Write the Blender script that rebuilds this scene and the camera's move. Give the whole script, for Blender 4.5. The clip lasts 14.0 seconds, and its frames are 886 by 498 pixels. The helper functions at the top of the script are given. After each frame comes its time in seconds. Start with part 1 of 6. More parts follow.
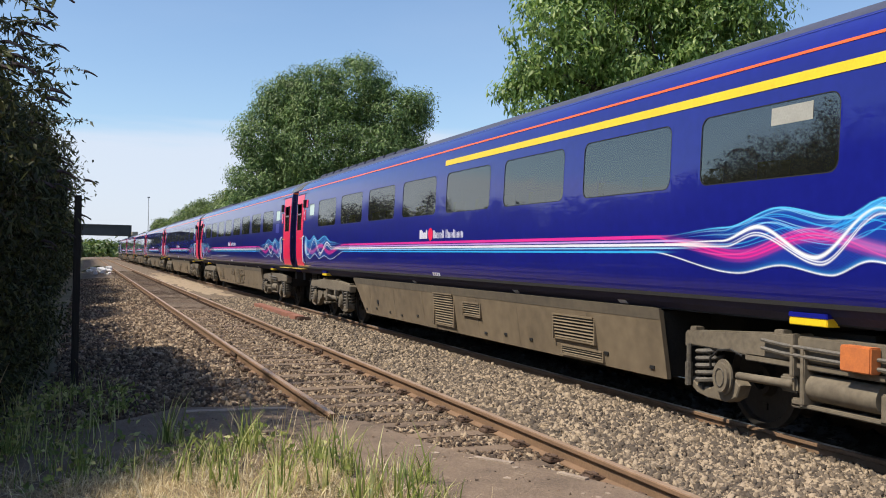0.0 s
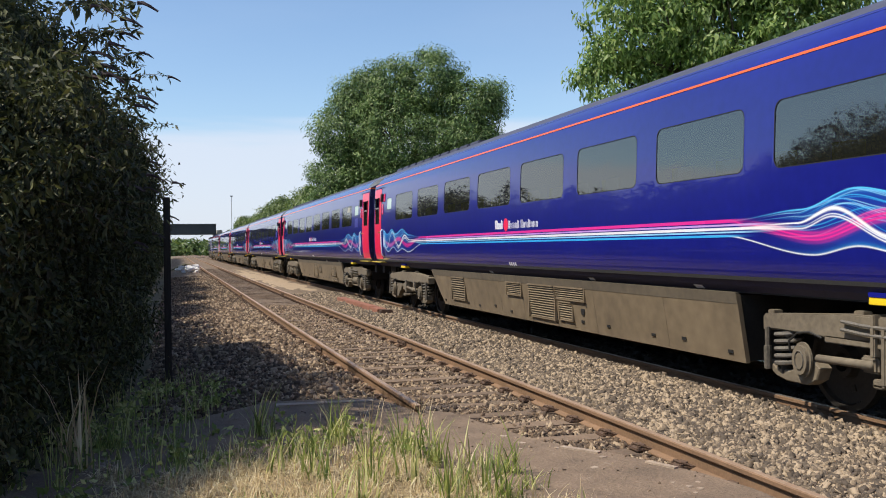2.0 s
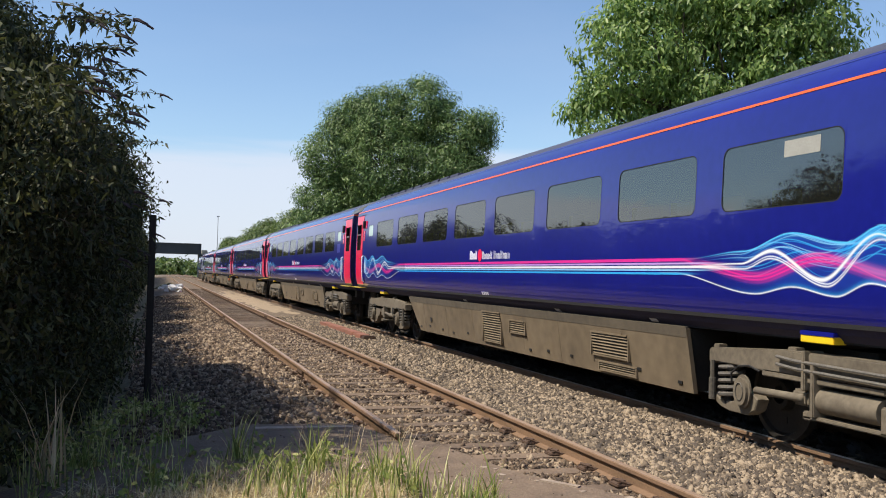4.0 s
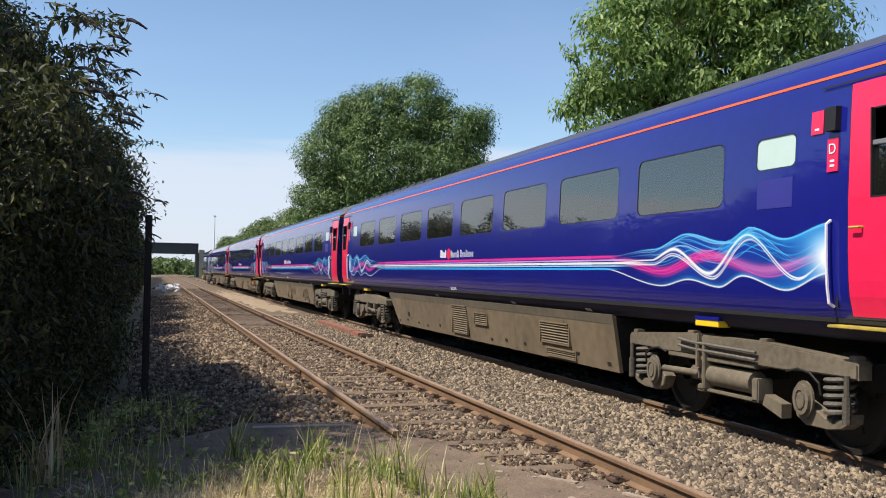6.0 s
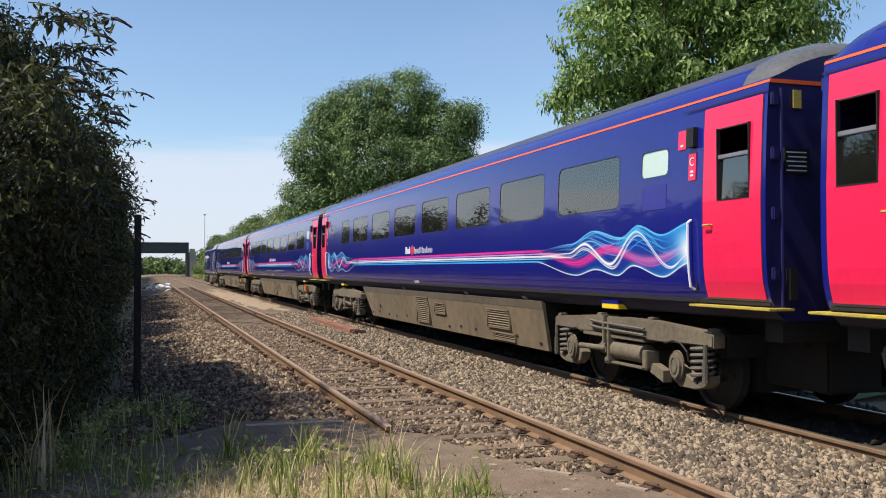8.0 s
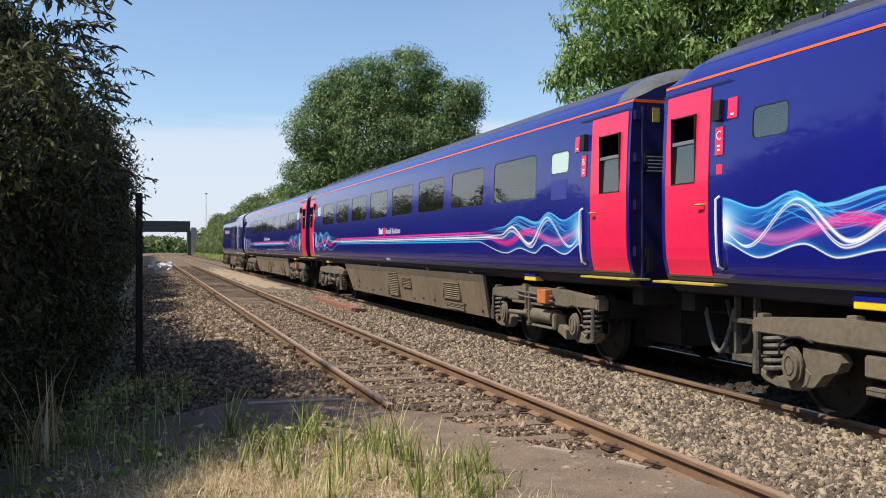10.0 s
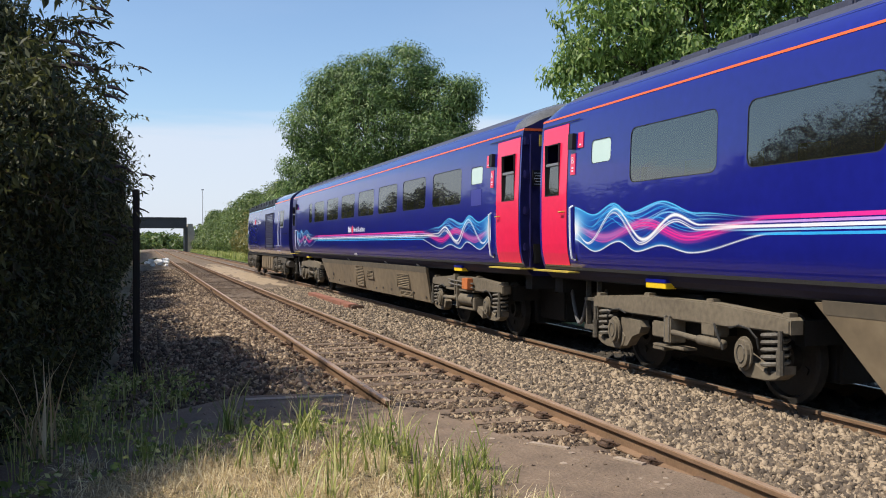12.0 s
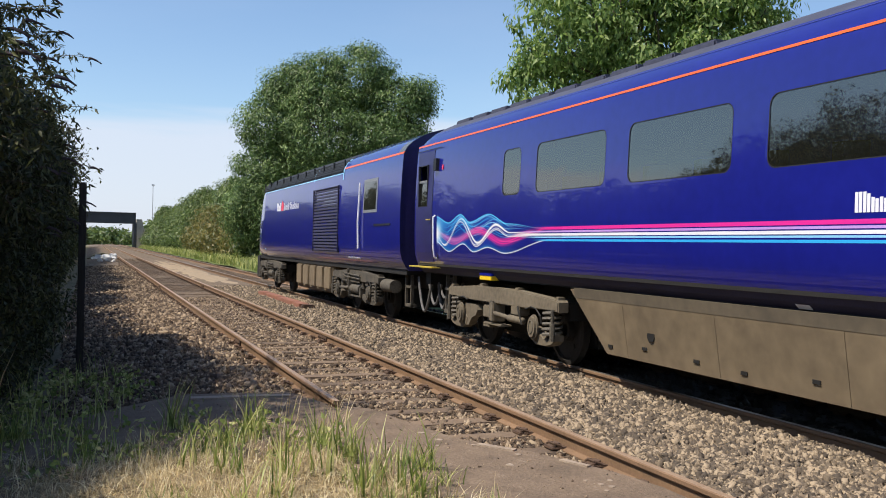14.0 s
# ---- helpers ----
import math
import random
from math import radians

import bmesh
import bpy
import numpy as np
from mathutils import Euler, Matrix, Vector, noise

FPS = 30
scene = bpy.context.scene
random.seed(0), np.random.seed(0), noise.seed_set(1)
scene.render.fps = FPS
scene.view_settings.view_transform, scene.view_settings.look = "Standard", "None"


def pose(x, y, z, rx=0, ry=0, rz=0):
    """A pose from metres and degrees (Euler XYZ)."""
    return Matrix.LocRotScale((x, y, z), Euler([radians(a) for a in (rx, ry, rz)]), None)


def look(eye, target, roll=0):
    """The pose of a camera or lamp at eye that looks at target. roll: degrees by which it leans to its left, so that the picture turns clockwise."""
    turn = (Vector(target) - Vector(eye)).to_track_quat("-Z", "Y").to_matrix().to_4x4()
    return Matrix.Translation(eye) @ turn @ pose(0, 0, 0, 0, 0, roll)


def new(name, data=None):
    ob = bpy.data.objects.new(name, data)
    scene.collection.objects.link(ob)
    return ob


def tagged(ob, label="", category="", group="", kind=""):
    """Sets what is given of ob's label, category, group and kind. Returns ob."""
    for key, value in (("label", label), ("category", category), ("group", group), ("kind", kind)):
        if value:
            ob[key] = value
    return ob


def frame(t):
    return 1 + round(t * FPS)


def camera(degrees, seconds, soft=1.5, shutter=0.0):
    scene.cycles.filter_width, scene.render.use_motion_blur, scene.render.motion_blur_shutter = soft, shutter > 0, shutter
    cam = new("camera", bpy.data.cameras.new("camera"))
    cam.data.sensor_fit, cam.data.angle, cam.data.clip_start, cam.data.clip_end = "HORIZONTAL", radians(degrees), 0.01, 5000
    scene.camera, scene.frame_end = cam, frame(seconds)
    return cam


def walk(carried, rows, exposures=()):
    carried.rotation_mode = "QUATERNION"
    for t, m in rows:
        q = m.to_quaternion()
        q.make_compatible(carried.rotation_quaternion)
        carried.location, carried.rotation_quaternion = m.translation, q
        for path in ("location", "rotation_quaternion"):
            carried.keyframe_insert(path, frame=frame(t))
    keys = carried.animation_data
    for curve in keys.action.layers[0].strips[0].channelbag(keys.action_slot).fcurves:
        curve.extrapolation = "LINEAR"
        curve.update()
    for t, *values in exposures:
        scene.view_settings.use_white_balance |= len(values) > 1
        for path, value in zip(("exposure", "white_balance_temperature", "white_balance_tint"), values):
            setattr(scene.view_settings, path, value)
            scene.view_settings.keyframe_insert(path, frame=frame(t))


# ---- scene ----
# Metres. x across the tracks, y along them away from the viewer, z up from the rail tops.
cam = camera(51.56, 14.0, soft=1.0)
walk(cam, [
    (0.0, pose(0.021, 0.014, 1.546, 90.534, -1.083, -21.234)),
    (0.5, pose(0.010, 0.010, 1.554, 90.870, 0.015, -20.040)),
    (1.0, pose(-0.004, -0.003, 1.562, 90.628, 1.115, -18.093)),
    (1.5, pose(0.002, -0.008, 1.563, 90.318, 1.398, -16.923)),
    (2.0, pose(-0.004, -0.008, 1.560, 89.888, 0.589, -16.334)),
    (2.5, pose(-0.003, -0.004, 1.554, 89.414, -0.274, -16.431)),
    (3.0, pose(-0.004, 0.000, 1.548, 89.924, -1.090, -17.252)),
    (3.5, pose(-0.008, -0.002, 1.553, 90.637, -1.208, -17.395)),
    (4.0, pose(-0.010, 0.007, 1.554, 91.673, -1.461, -17.260)),
    (6.5, pose(0.005, -0.001, 1.554, 91.408, -0.477, -17.554)),
    (7.0, pose(0.007, 0.003, 1.551, 91.275, 0.075, -17.739)),
    (9.5, pose(0.010, 0.001, 1.554, 90.505, -0.245, -18.186)),
    (10.0, pose(0.011, 0.005, 1.548, 89.890, -0.032, -17.859)),
    (10.5, pose(0.011, 0.012, 1.548, 90.114, -0.203, -18.159)),
    (11.0, pose(0.003, 0.002, 1.553, 90.608, -0.750, -18.451)),
    (11.5, pose(0.006, 0.002, 1.548, 90.231, -0.732, -18.592)),
    (12.0, pose(0.002, 0.000, 1.550, 89.668, -0.051, -18.062)),
    (12.5, pose(-0.001, 0.005, 1.547, 90.043, -0.035, -18.010)),
    (13.0, pose(0.004, -0.004, 1.548, 90.239, 0.153, -18.569)),
    (13.5, pose(0.018, -0.002, 1.538, 90.267, -0.814, -19.968)),
    (14.0, pose(0.017, -0.003, 1.542, 89.808, -1.251, -20.984)),
])

# ---- light ----
SUN_FROM = Vector((-0.66, -0.06, 1.0)).normalized()
sun = new("sun", bpy.data.lights.new("sun", "SUN"))
sun.data.energy, sun.data.angle, sun.data.color = 5.0, radians(0.5), (1.0, 0.895, 0.75)
sun.matrix_world = look(SUN_FROM * 50, (0, 0, 0))
scene.view_settings.exposure = 0.41

world = bpy.data.worlds.new("sky")
scene.world = world
world.use_nodes = True
wn, wl = world.node_tree.nodes, world.node_tree.links
sky = wn.new("ShaderNodeTexSky")
sky.sky_type, sky.sun_disc = "NISHITA", False
sky.sun_elevation = math.asin(SUN_FROM.z)
sky.sun_rotation = math.atan2(SUN_FROM.x, SUN_FROM.y)
sky.dust_density, sky.ozone_density, sky.air_density = 0.7, 3.8, 1.0
# a thin bank of high cloud all round the horizon
tc = wn.new("ShaderNodeTexCoord")
sep = wn.new("ShaderNodeSeparateXYZ")
wl.new(tc.outputs["Generated"], sep.inputs[0])
stretch = wn.new("ShaderNodeMapping")
stretch.inputs["Scale"].default_value = (1.2, 1.2, 14)
wl.new(tc.outputs["Generated"], stretch.inputs[0])
cn = wn.new("ShaderNodeTexNoise")
cn.inputs["Scale"].default_value, cn.inputs["Detail"].default_value = 2.0, 6
wl.new(stretch.outputs[0], cn.inputs["Vector"])
wob = wn.new("ShaderNodeMath")
wob.operation = "MULTIPLY_ADD"
wl.new(cn.outputs["Fac"], wob.inputs[0])
wob.inputs[1].default_value = -0.10
wl.new(sep.outputs["Z"], wob.inputs[2])
bank = wn.new("ShaderNodeMapRange")
bank.interpolation_type = "SMOOTHSTEP"
bank.inputs["From Min"].default_value, bank.inputs["From Max"].default_value = 0.10, 0.065
bank.inputs["To Min"].default_value, bank.inputs["To Max"].default_value = 0.0, 0.82
wl.new(wob.outputs[0], bank.inputs["Value"])
streak = wn.new("ShaderNodeMapping")
streak.inputs["Scale"].default_value = (1.0, 3.0, 5.0)
streak.inputs["Rotation"].default_value = (0.2, 0.5, 0.6)
wl.new(tc.outputs["Generated"], streak.inputs[0])
ci = wn.new("ShaderNodeTexNoise")
ci.inputs["Scale"].default_value, ci.inputs["Detail"].default_value = 2.2, 8
wl.new(streak.outputs[0], ci.inputs["Vector"])
cirrus = wn.new("ShaderNodeMapRange")
cirrus.inputs["From Min"].default_value, cirrus.inputs["From Max"].default_value = 0.45, 0.8
cirrus.inputs["To Min"].default_value, cirrus.inputs["To Max"].default_value = 0.0, 0.10
wl.new(ci.outputs["Fac"], cirrus.inputs["Value"])
veil = wn.new("ShaderNodeMath")
veil.operation = "MAXIMUM"
wl.new(bank.outputs[0], veil.inputs[0])
wl.new(cirrus.outputs[0], veil.inputs[1])
cloud = wn.new("ShaderNodeMix")
cloud.data_type = "RGBA"
wl.new(veil.outputs[0], cloud.inputs["Factor"])
wl.new(sky.outputs[0], cloud.inputs["A"])
cloud.inputs["B"].default_value = (4.5, 4.9, 5.7, 1)
wn["Background"].inputs["Strength"].default_value = 0.125
wl.new(cloud.outputs["Result"], wn["Background"].inputs["Color"])


# ---- materials ----
def material(name, a, b=None, rough=0.6, metal=0.0, scale=6.0, fine=60.0, bump=0.0, coat=0.0, ior=1.5, island=0.0, objvar=0.0, stretch_z=1.0, c=None):
    """A surface of two tones mixed at a large and a fine scale, with bump."""
    b = b or tuple(v * 0.75 for v in a)
    m = bpy.data.materials.new(name)
    m.use_nodes = True
    n, l = m.node_tree.nodes, m.node_tree.links
    p = n["Principled BSDF"]
    co = n.new("ShaderNodeTexCoord")
    mp = n.new("ShaderNodeMapping")
    mp.inputs["Scale"].default_value = (1, 1, stretch_z)
    l.new(co.outputs["Object"], mp.inputs[0])
    big, small = n.new("ShaderNodeTexNoise"), n.new("ShaderNodeTexNoise")
    big.inputs["Scale"].default_value, small.inputs["Scale"].default_value = scale, fine
    big.inputs["Detail"].default_value = small.inputs["Detail"].default_value = 4
    for q in (big, small):
        l.new(mp.outputs[0], q.inputs["Vector"])
    add = n.new("ShaderNodeMath")
    add.operation = "ADD"
    l.new(big.outputs["Fac"], add.inputs[0])
    l.new(small.outputs["Fac"], add.inputs[1])
    last = add
    if island or objvar:
        src = n.new("ShaderNodeNewGeometry").outputs["Random Per Island"] if island else n.new("ShaderNodeObjectInfo").outputs["Random"]
        ma = n.new("ShaderNodeMath")
        ma.operation = "MULTIPLY_ADD"
        l.new(src, ma.inputs[0])
        ma.inputs[1].default_value = (island or objvar) * 1.4
        l.new(add.outputs[0], ma.inputs[2])
        sh = n.new("ShaderNodeMath")
        sh.operation = "SUBTRACT"
        l.new(ma.outputs[0], sh.inputs[0])
        sh.inputs[1].default_value = (island or objvar) * 0.7
        last = sh
    mr = n.new("ShaderNodeMapRange")
    mr.inputs["From Min"].default_value, mr.inputs["From Max"].default_value = 0.65, 1.35
    l.new(last.outputs[0], mr.inputs["Value"])
    ramp = n.new("ShaderNodeValToRGB")
    l.new(mr.outputs[0], ramp.inputs[0])
    ramp.color_ramp.elements[0].color = (*b, 1)
    ramp.color_ramp.elements[1].color = (*a, 1)
    if c:
        e = ramp.color_ramp.elements.new(0.8)
        e.color = (*a, 1)
        ramp.color_ramp.elements[2].color = (*c, 1)
    l.new(ramp.outputs[0], p.inputs["Base Color"])
    p.inputs["Roughness"].default_value, p.inputs["Metallic"].default_value = rough, metal
    p.inputs["Coat Weight"].default_value, p.inputs["Coat Roughness"].default_value = coat, 0.03
    p.inputs["IOR"].default_value = ior
    if bump:
        bp = n.new("ShaderNodeBump")
        bp.inputs["Strength"].default_value, bp.inputs["Distance"].default_value = min(1.0, bump), 0.02
        l.new(add.outputs[0], bp.inputs["Height"])
        l.new(bp.outputs[0], p.inputs["Normal"])
    return m


def leaf_material(name, a, b, c, glow=0.35, rough=0.45):
    m = material(name, a, b, rough=rough, scale=0.35, fine=3.0, island=0.9, c=c)
    n, l = m.node_tree.nodes, m.node_tree.links
    p, out = n["Principled BSDF"], n["Material Output"]
    tr = n.new("ShaderNodeBsdfTranslucent")
    col = p.inputs["Base Color"].links[0].from_socket
    l.new(col, tr.inputs["Color"])
    mix = n.new("ShaderNodeMixShader")
    mix.inputs[0].default_value = glow
    l.new(p.outputs[0], mix.inputs[1])
    l.new(tr.outputs[0], mix.inputs[2])
    l.new(mix.outputs[0], out.inputs["Surface"])
    return m


def glass_material(name, tint, ior, rough=0.02):
    m = bpy.data.materials.new(name)
    m.use_nodes = True
    n, l = m.node_tree.nodes, m.node_tree.links
    p = n["Principled BSDF"]
    p.inputs["Base Color"].default_value = (*tint, 1)
    p.inputs["Roughness"].default_value = rough
    p.inputs["IOR"].default_value = ior
    p.inputs["Transmission Weight"].default_value = 0.93
    p.inputs["Specular Tint"].default_value = (1.0, 0.97, 0.86, 1)
    nz = n.new("ShaderNodeTexNoise")
    nz.inputs["Scale"].default_value = 0.9
    bp = n.new("ShaderNodeBump")
    bp.inputs["Strength"].default_value, bp.inputs["Distance"].default_value = 0.06, 0.02
    l.new(nz.outputs["Fac"], bp.inputs["Height"])
    l.new(bp.outputs[0], p.inputs["Normal"])
    return m


BLUE = material("blue_paint", (0.0105, 0.0145, 0.215), (0.0075, 0.0105, 0.17), rough=0.3, scale=0.7, fine=9, coat=0.9)
BLUE.node_tree.nodes["Principled BSDF"].inputs["Specular IOR Level"].default_value = 0.12
ENDBLUE = material("coach_end_paint", (0.022, 0.02, 0.12), (0.014, 0.013, 0.07), rough=0.4, scale=2, fine=20)
ROOF = material("roof_blue_grey", (0.062, 0.066, 0.105), (0.035, 0.037, 0.06), rough=0.55, scale=2.0, fine=25, bump=0.1)
DOMEGREY = material("dome_metal_and_highlight", (0.13, 0.13, 0.127), (0.07, 0.07, 0.07), rough=0.22, scale=3, fine=22)
ACCESS = material("faded_blue_panel", (0.035, 0.035, 0.26), (0.028, 0.028, 0.21), rough=0.35, scale=2)
SOLE = material("sole_bar_navy", (0.022, 0.02, 0.06), (0.013, 0.012, 0.035), rough=0.75, scale=2, fine=30)
RED = material("door_red", (0.84, 0.022, 0.095), (0.74, 0.016, 0.075), rough=0.3, scale=1.0, fine=12, coat=0.3)
ORANGE = material("orange_line", (0.85, 0.13, 0.025), rough=0.35, scale=3)
YELLOW = material("yellow_paint", (0.85, 0.60, 0.02), (0.7, 0.48, 0.02), rough=0.4, scale=4)
STEPY = material("worn_yellow_step", (0.55, 0.42, 0.03), (0.25, 0.2, 0.08), rough=0.6, scale=5)
PINK = material("pink_vinyl", (0.75, 0.03, 0.30), (0.62, 0.03, 0.3), rough=0.3, scale=1)
WHITE = material("white_vinyl", (0.80, 0.80, 0.85), (0.7, 0.72, 0.82), rough=0.3, scale=2)
LILAC = material("lilac_vinyl", (0.55, 0.35, 0.75), (0.45, 0.25, 0.7), rough=0.3, scale=2)
CYAN = material("cyan_vinyl", (0.04, 0.42, 0.85), (0.03, 0.33, 0.75), rough=0.3, scale=2)
ICE = material("pale_blue_vinyl", (0.30, 0.62, 0.88), (0.18, 0.5, 0.82), rough=0.3, scale=3)
GLASS = glass_material("tinted_window_glass", (0.13, 0.14, 0.12), 2.5)
NOTICE = material("pale_notice", (0.36, 0.36, 0.32), rough=0.6, scale=5)
FROST = material("frosted_glass", (0.52, 0.66, 0.62), (0.45, 0.6, 0.56), rough=0.18, scale=4)
RUBBER = material("black_rubber", (0.012, 0.012, 0.012), rough=0.6, scale=8)
DARK = material("underframe_black", (0.014, 0.013, 0.012), (0.006, 0.006, 0.006), rough=0.75, scale=4, fine=30, bump=0.2)
DUST = material("brake_dust_tan", (0.172, 0.132, 0.082), (0.105, 0.08, 0.05), rough=0.85, scale=1.3, fine=5, bump=0.06, c=(0.192, 0.15, 0.095))
RAILGRIME = material("skirt_rail_grime", (0.12, 0.098, 0.066), (0.07, 0.058, 0.042), rough=0.85, scale=1.5, fine=8, bump=0.06)
BEAM = material("bogie_beam_dust", (0.155, 0.13, 0.092), (0.085, 0.07, 0.05), rough=0.85, scale=1.5, fine=16, bump=0.12, c=(0.165, 0.14, 0.105))
# wheels coloured near black to stand for the shadow they run in
WHEEL = material("wheel_shade_dark", (0.028, 0.025, 0.021), (0.012, 0.011, 0.01), rough=0.7, scale=5, fine=30, bump=0.2)
BOGIE = material("bogie_grime", (0.12, 0.105, 0.08), (0.03, 0.027, 0.023), rough=0.75, scale=6, fine=40, bump=0.25)
HOSE = material("grey_hose", (0.16, 0.16, 0.165), (0.07, 0.07, 0.07), rough=0.5, scale=12)
SPRING = material("spring_steel", (0.16, 0.145, 0.12), (0.07, 0.064, 0.055), rough=0.6, scale=10, bump=0.1)
LIDORANGE = material("orange_box_paint", (0.55, 0.17, 0.045), (0.4, 0.12, 0.04), rough=0.6, scale=8)
STEEL = material("worn_rail_steel", (0.42, 0.40, 0.37), (0.25, 0.22, 0.19), rough=0.35, metal=0.8, scale=3, fine=40)
RUST = material("rail_rust", (0.22, 0.135, 0.078), (0.13, 0.08, 0.046), rough=0.8, scale=3, fine=50, bump=0.15)
DARKRUST = material("main_rail_grime", (0.17, 0.115, 0.072), (0.085, 0.058, 0.04), rough=0.8, scale=3, fine=50, bump=0.15)
RUSTTOP = material("dull_rail_head", (0.40, 0.29, 0.20), (0.28, 0.19, 0.125), rough=0.5, metal=0.3, scale=3, fine=40)
TIMBER = material("sleeper_timber", (0.19, 0.135, 0.09), (0.085, 0.06, 0.042), rough=0.85, scale=5, fine=45, bump=0.5, objvar=0.3)
CHAIR = material("chair_iron", (0.10, 0.058, 0.035), (0.05, 0.03, 0.02), rough=0.8, scale=10, bump=0.3)
STONE = material("ballast_stone", (0.185, 0.143, 0.10), (0.07, 0.055, 0.042), rough=0.9, scale=9, fine=70, bump=0.3, island=0.95, c=(0.31, 0.245, 0.172))
# ballast with the deep shade under the train put into its colour
SHADEBED = material("shade_dark_ballast", (0.05, 0.042, 0.033), (0.022, 0.019, 0.016), rough=0.85, scale=14, fine=60, bump=0.8, island=0.6)
BROWNSTONE = material("brown_stone", (0.16, 0.11, 0.07), (0.05, 0.034, 0.023), rough=0.9, scale=9, fine=70, bump=0.3, island=0.8, c=(0.31, 0.24, 0.165))
BED = material("ballast_bed", (0.17, 0.125, 0.083), (0.055, 0.04, 0.028), rough=0.9, scale=22, fine=60, bump=1.0, c=(0.33, 0.265, 0.19))
SAND = material("pale_sand", (0.34, 0.265, 0.175), (0.2, 0.15, 0.10), rough=0.95, scale=4, fine=30, bump=0.6)
BROWNBED = material("dirty_four_foot", (0.17, 0.125, 0.085), (0.07, 0.05, 0.035), rough=0.9, scale=18, fine=60, bump=1.0, c=(0.26, 0.2, 0.14))
EARTH = material("earth", (0.16, 0.135, 0.08), (0.08, 0.075, 0.035), rough=0.95, scale=0.6, fine=14, bump=0.8, c=(0.24, 0.21, 0.12))
MEADOW = material("far_grass", (0.12, 0.15, 0.04), (0.07, 0.10, 0.025), rough=0.95, scale=0.25, fine=5, bump=0.5)
TARMAC = material("old_tarmac", (0.185, 0.135, 0.095), (0.095, 0.07, 0.05), rough=0.95, scale=3.5, fine=45, bump=0.8, c=(0.24, 0.195, 0.15))
CONCRETE = material("weathered_concrete", (0.38, 0.31, 0.24), (0.2, 0.155, 0.12), rough=0.85, scale=6, fine=50, bump=0.4)
REDPAINT = material("faded_red_cover", (0.27, 0.115, 0.075), (0.17, 0.075, 0.05), rough=0.75, scale=3, fine=25, bump=0.2)
BRIDGE = material("bridge_girder_paint", (0.055, 0.06, 0.065), (0.035, 0.038, 0.04), rough=0.6, scale=0.6, fine=5)
PALE = material("pale_masonry", (0.42, 0.38, 0.32), (0.3, 0.27, 0.22), rough=0.85, scale=1, fine=8)
THATCH = material("straw_thatch", (0.33, 0.255, 0.15), (0.14, 0.11, 0.065), rough=0.95, scale=5, fine=60, bump=1.0, c=(0.48, 0.39, 0.24))
POSTMAT = material("dark_post_timber", (0.035, 0.03, 0.024), (0.018, 0.015, 0.012), rough=0.85, scale=4, fine=40, bump=0.4, stretch_z=0.15)
BARK = material("bark", (0.12, 0.095, 0.07), (0.055, 0.043, 0.032), rough=0.9, scale=6, fine=40, bump=0.6, stretch_z=0.3)
SHEET = material("white_plastic_sheet", (0.75, 0.75, 0.74), (0.5, 0.5, 0.5), rough=0.4, scale=5)
GALV = material("galvanised_steel", (0.4, 0.41, 0.42), (0.3, 0.3, 0.31), rough=0.5, metal=0.7, scale=5)
LEAF_A = leaf_material("willow_leaf", (0.10, 0.18, 0.046), (0.05, 0.10, 0.026), (0.22, 0.32, 0.105))
LEAF_B = leaf_material("cherry_leaf", (0.215, 0.33, 0.085), (0.11, 0.195, 0.05), (0.36, 0.47, 0.155), 0.55)
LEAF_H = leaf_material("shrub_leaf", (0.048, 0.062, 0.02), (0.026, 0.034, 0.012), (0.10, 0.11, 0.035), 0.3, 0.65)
LEAF_F = leaf_material("far_hedge_leaf", (0.095, 0.15, 0.036), (0.045, 0.08, 0.02), (0.18, 0.24, 0.07))
LEAF_O = leaf_material("yellowing_leaf", (0.155, 0.155, 0.04), (0.085, 0.10, 0.027), (0.25, 0.21, 0.06))
GRASS = leaf_material("grass_blade", (0.36, 0.41, 0.11), (0.15, 0.21, 0.05), (0.60, 0.60, 0.26), 0.5)
STRAW = leaf_material("dry_grass", (0.64, 0.52, 0.31), (0.40, 0.32, 0.18), (0.76, 0.67, 0.45), 0.4)
PURPLE = material("buddleia_flower", (0.06, 0.042, 0.045), (0.03, 0.022, 0.025), rough=0.8, scale=30)


# ---- mesh helpers ----
def part(name, bm, mat, parent=None, label="", smooth=False):
    me = bpy.data.meshes.new(name)
    bm.to_mesh(me)
    bm.free()
    me.materials.append(mat)
    if smooth:
        for f in me.polygons:
            f.use_smooth = True
    ob = new(name, me)
    ob.parent = parent
    if label:
        ob["label"] = label
    return ob


def mesh_from(name, verts, faces, mat, parent=None):
    me = bpy.data.meshes.new(name)
    me.from_pydata(np.asarray(verts).tolist(), [], np.asarray(faces).tolist() if not isinstance(faces, list) else faces)
    me.materials.append(mat)
    ob = new(name, me)
    ob.parent = parent
    return ob


def thing(name, label, category, group="", kind=""):
    return tagged(new(name), label, category, group, kind)


def box(bm, x0, x1, y0, y1, z0, z1, bevel=0.0):
    vs = [bm.verts.new(c) for c in ((x0, y0, z0), (x1, y0, z0), (x1, y1, z0), (x0, y1, z0), (x0, y0, z1), (x1, y0, z1), (x1, y1, z1), (x0, y1, z1))]
    fs = [bm.faces.new([vs[i] for i in q]) for q in ((3, 2, 1, 0), (4, 5, 6, 7), (0, 1, 5, 4), (1, 2, 6, 5), (2, 3, 7, 6), (3, 0, 4, 7))]
    if bevel:
        es = list({e for f in fs for e in f.edges})
        bmesh.ops.bevel(bm, geom=es, offset=bevel, segments=2, affect="EDGES", clamp_overlap=True)
    return vs


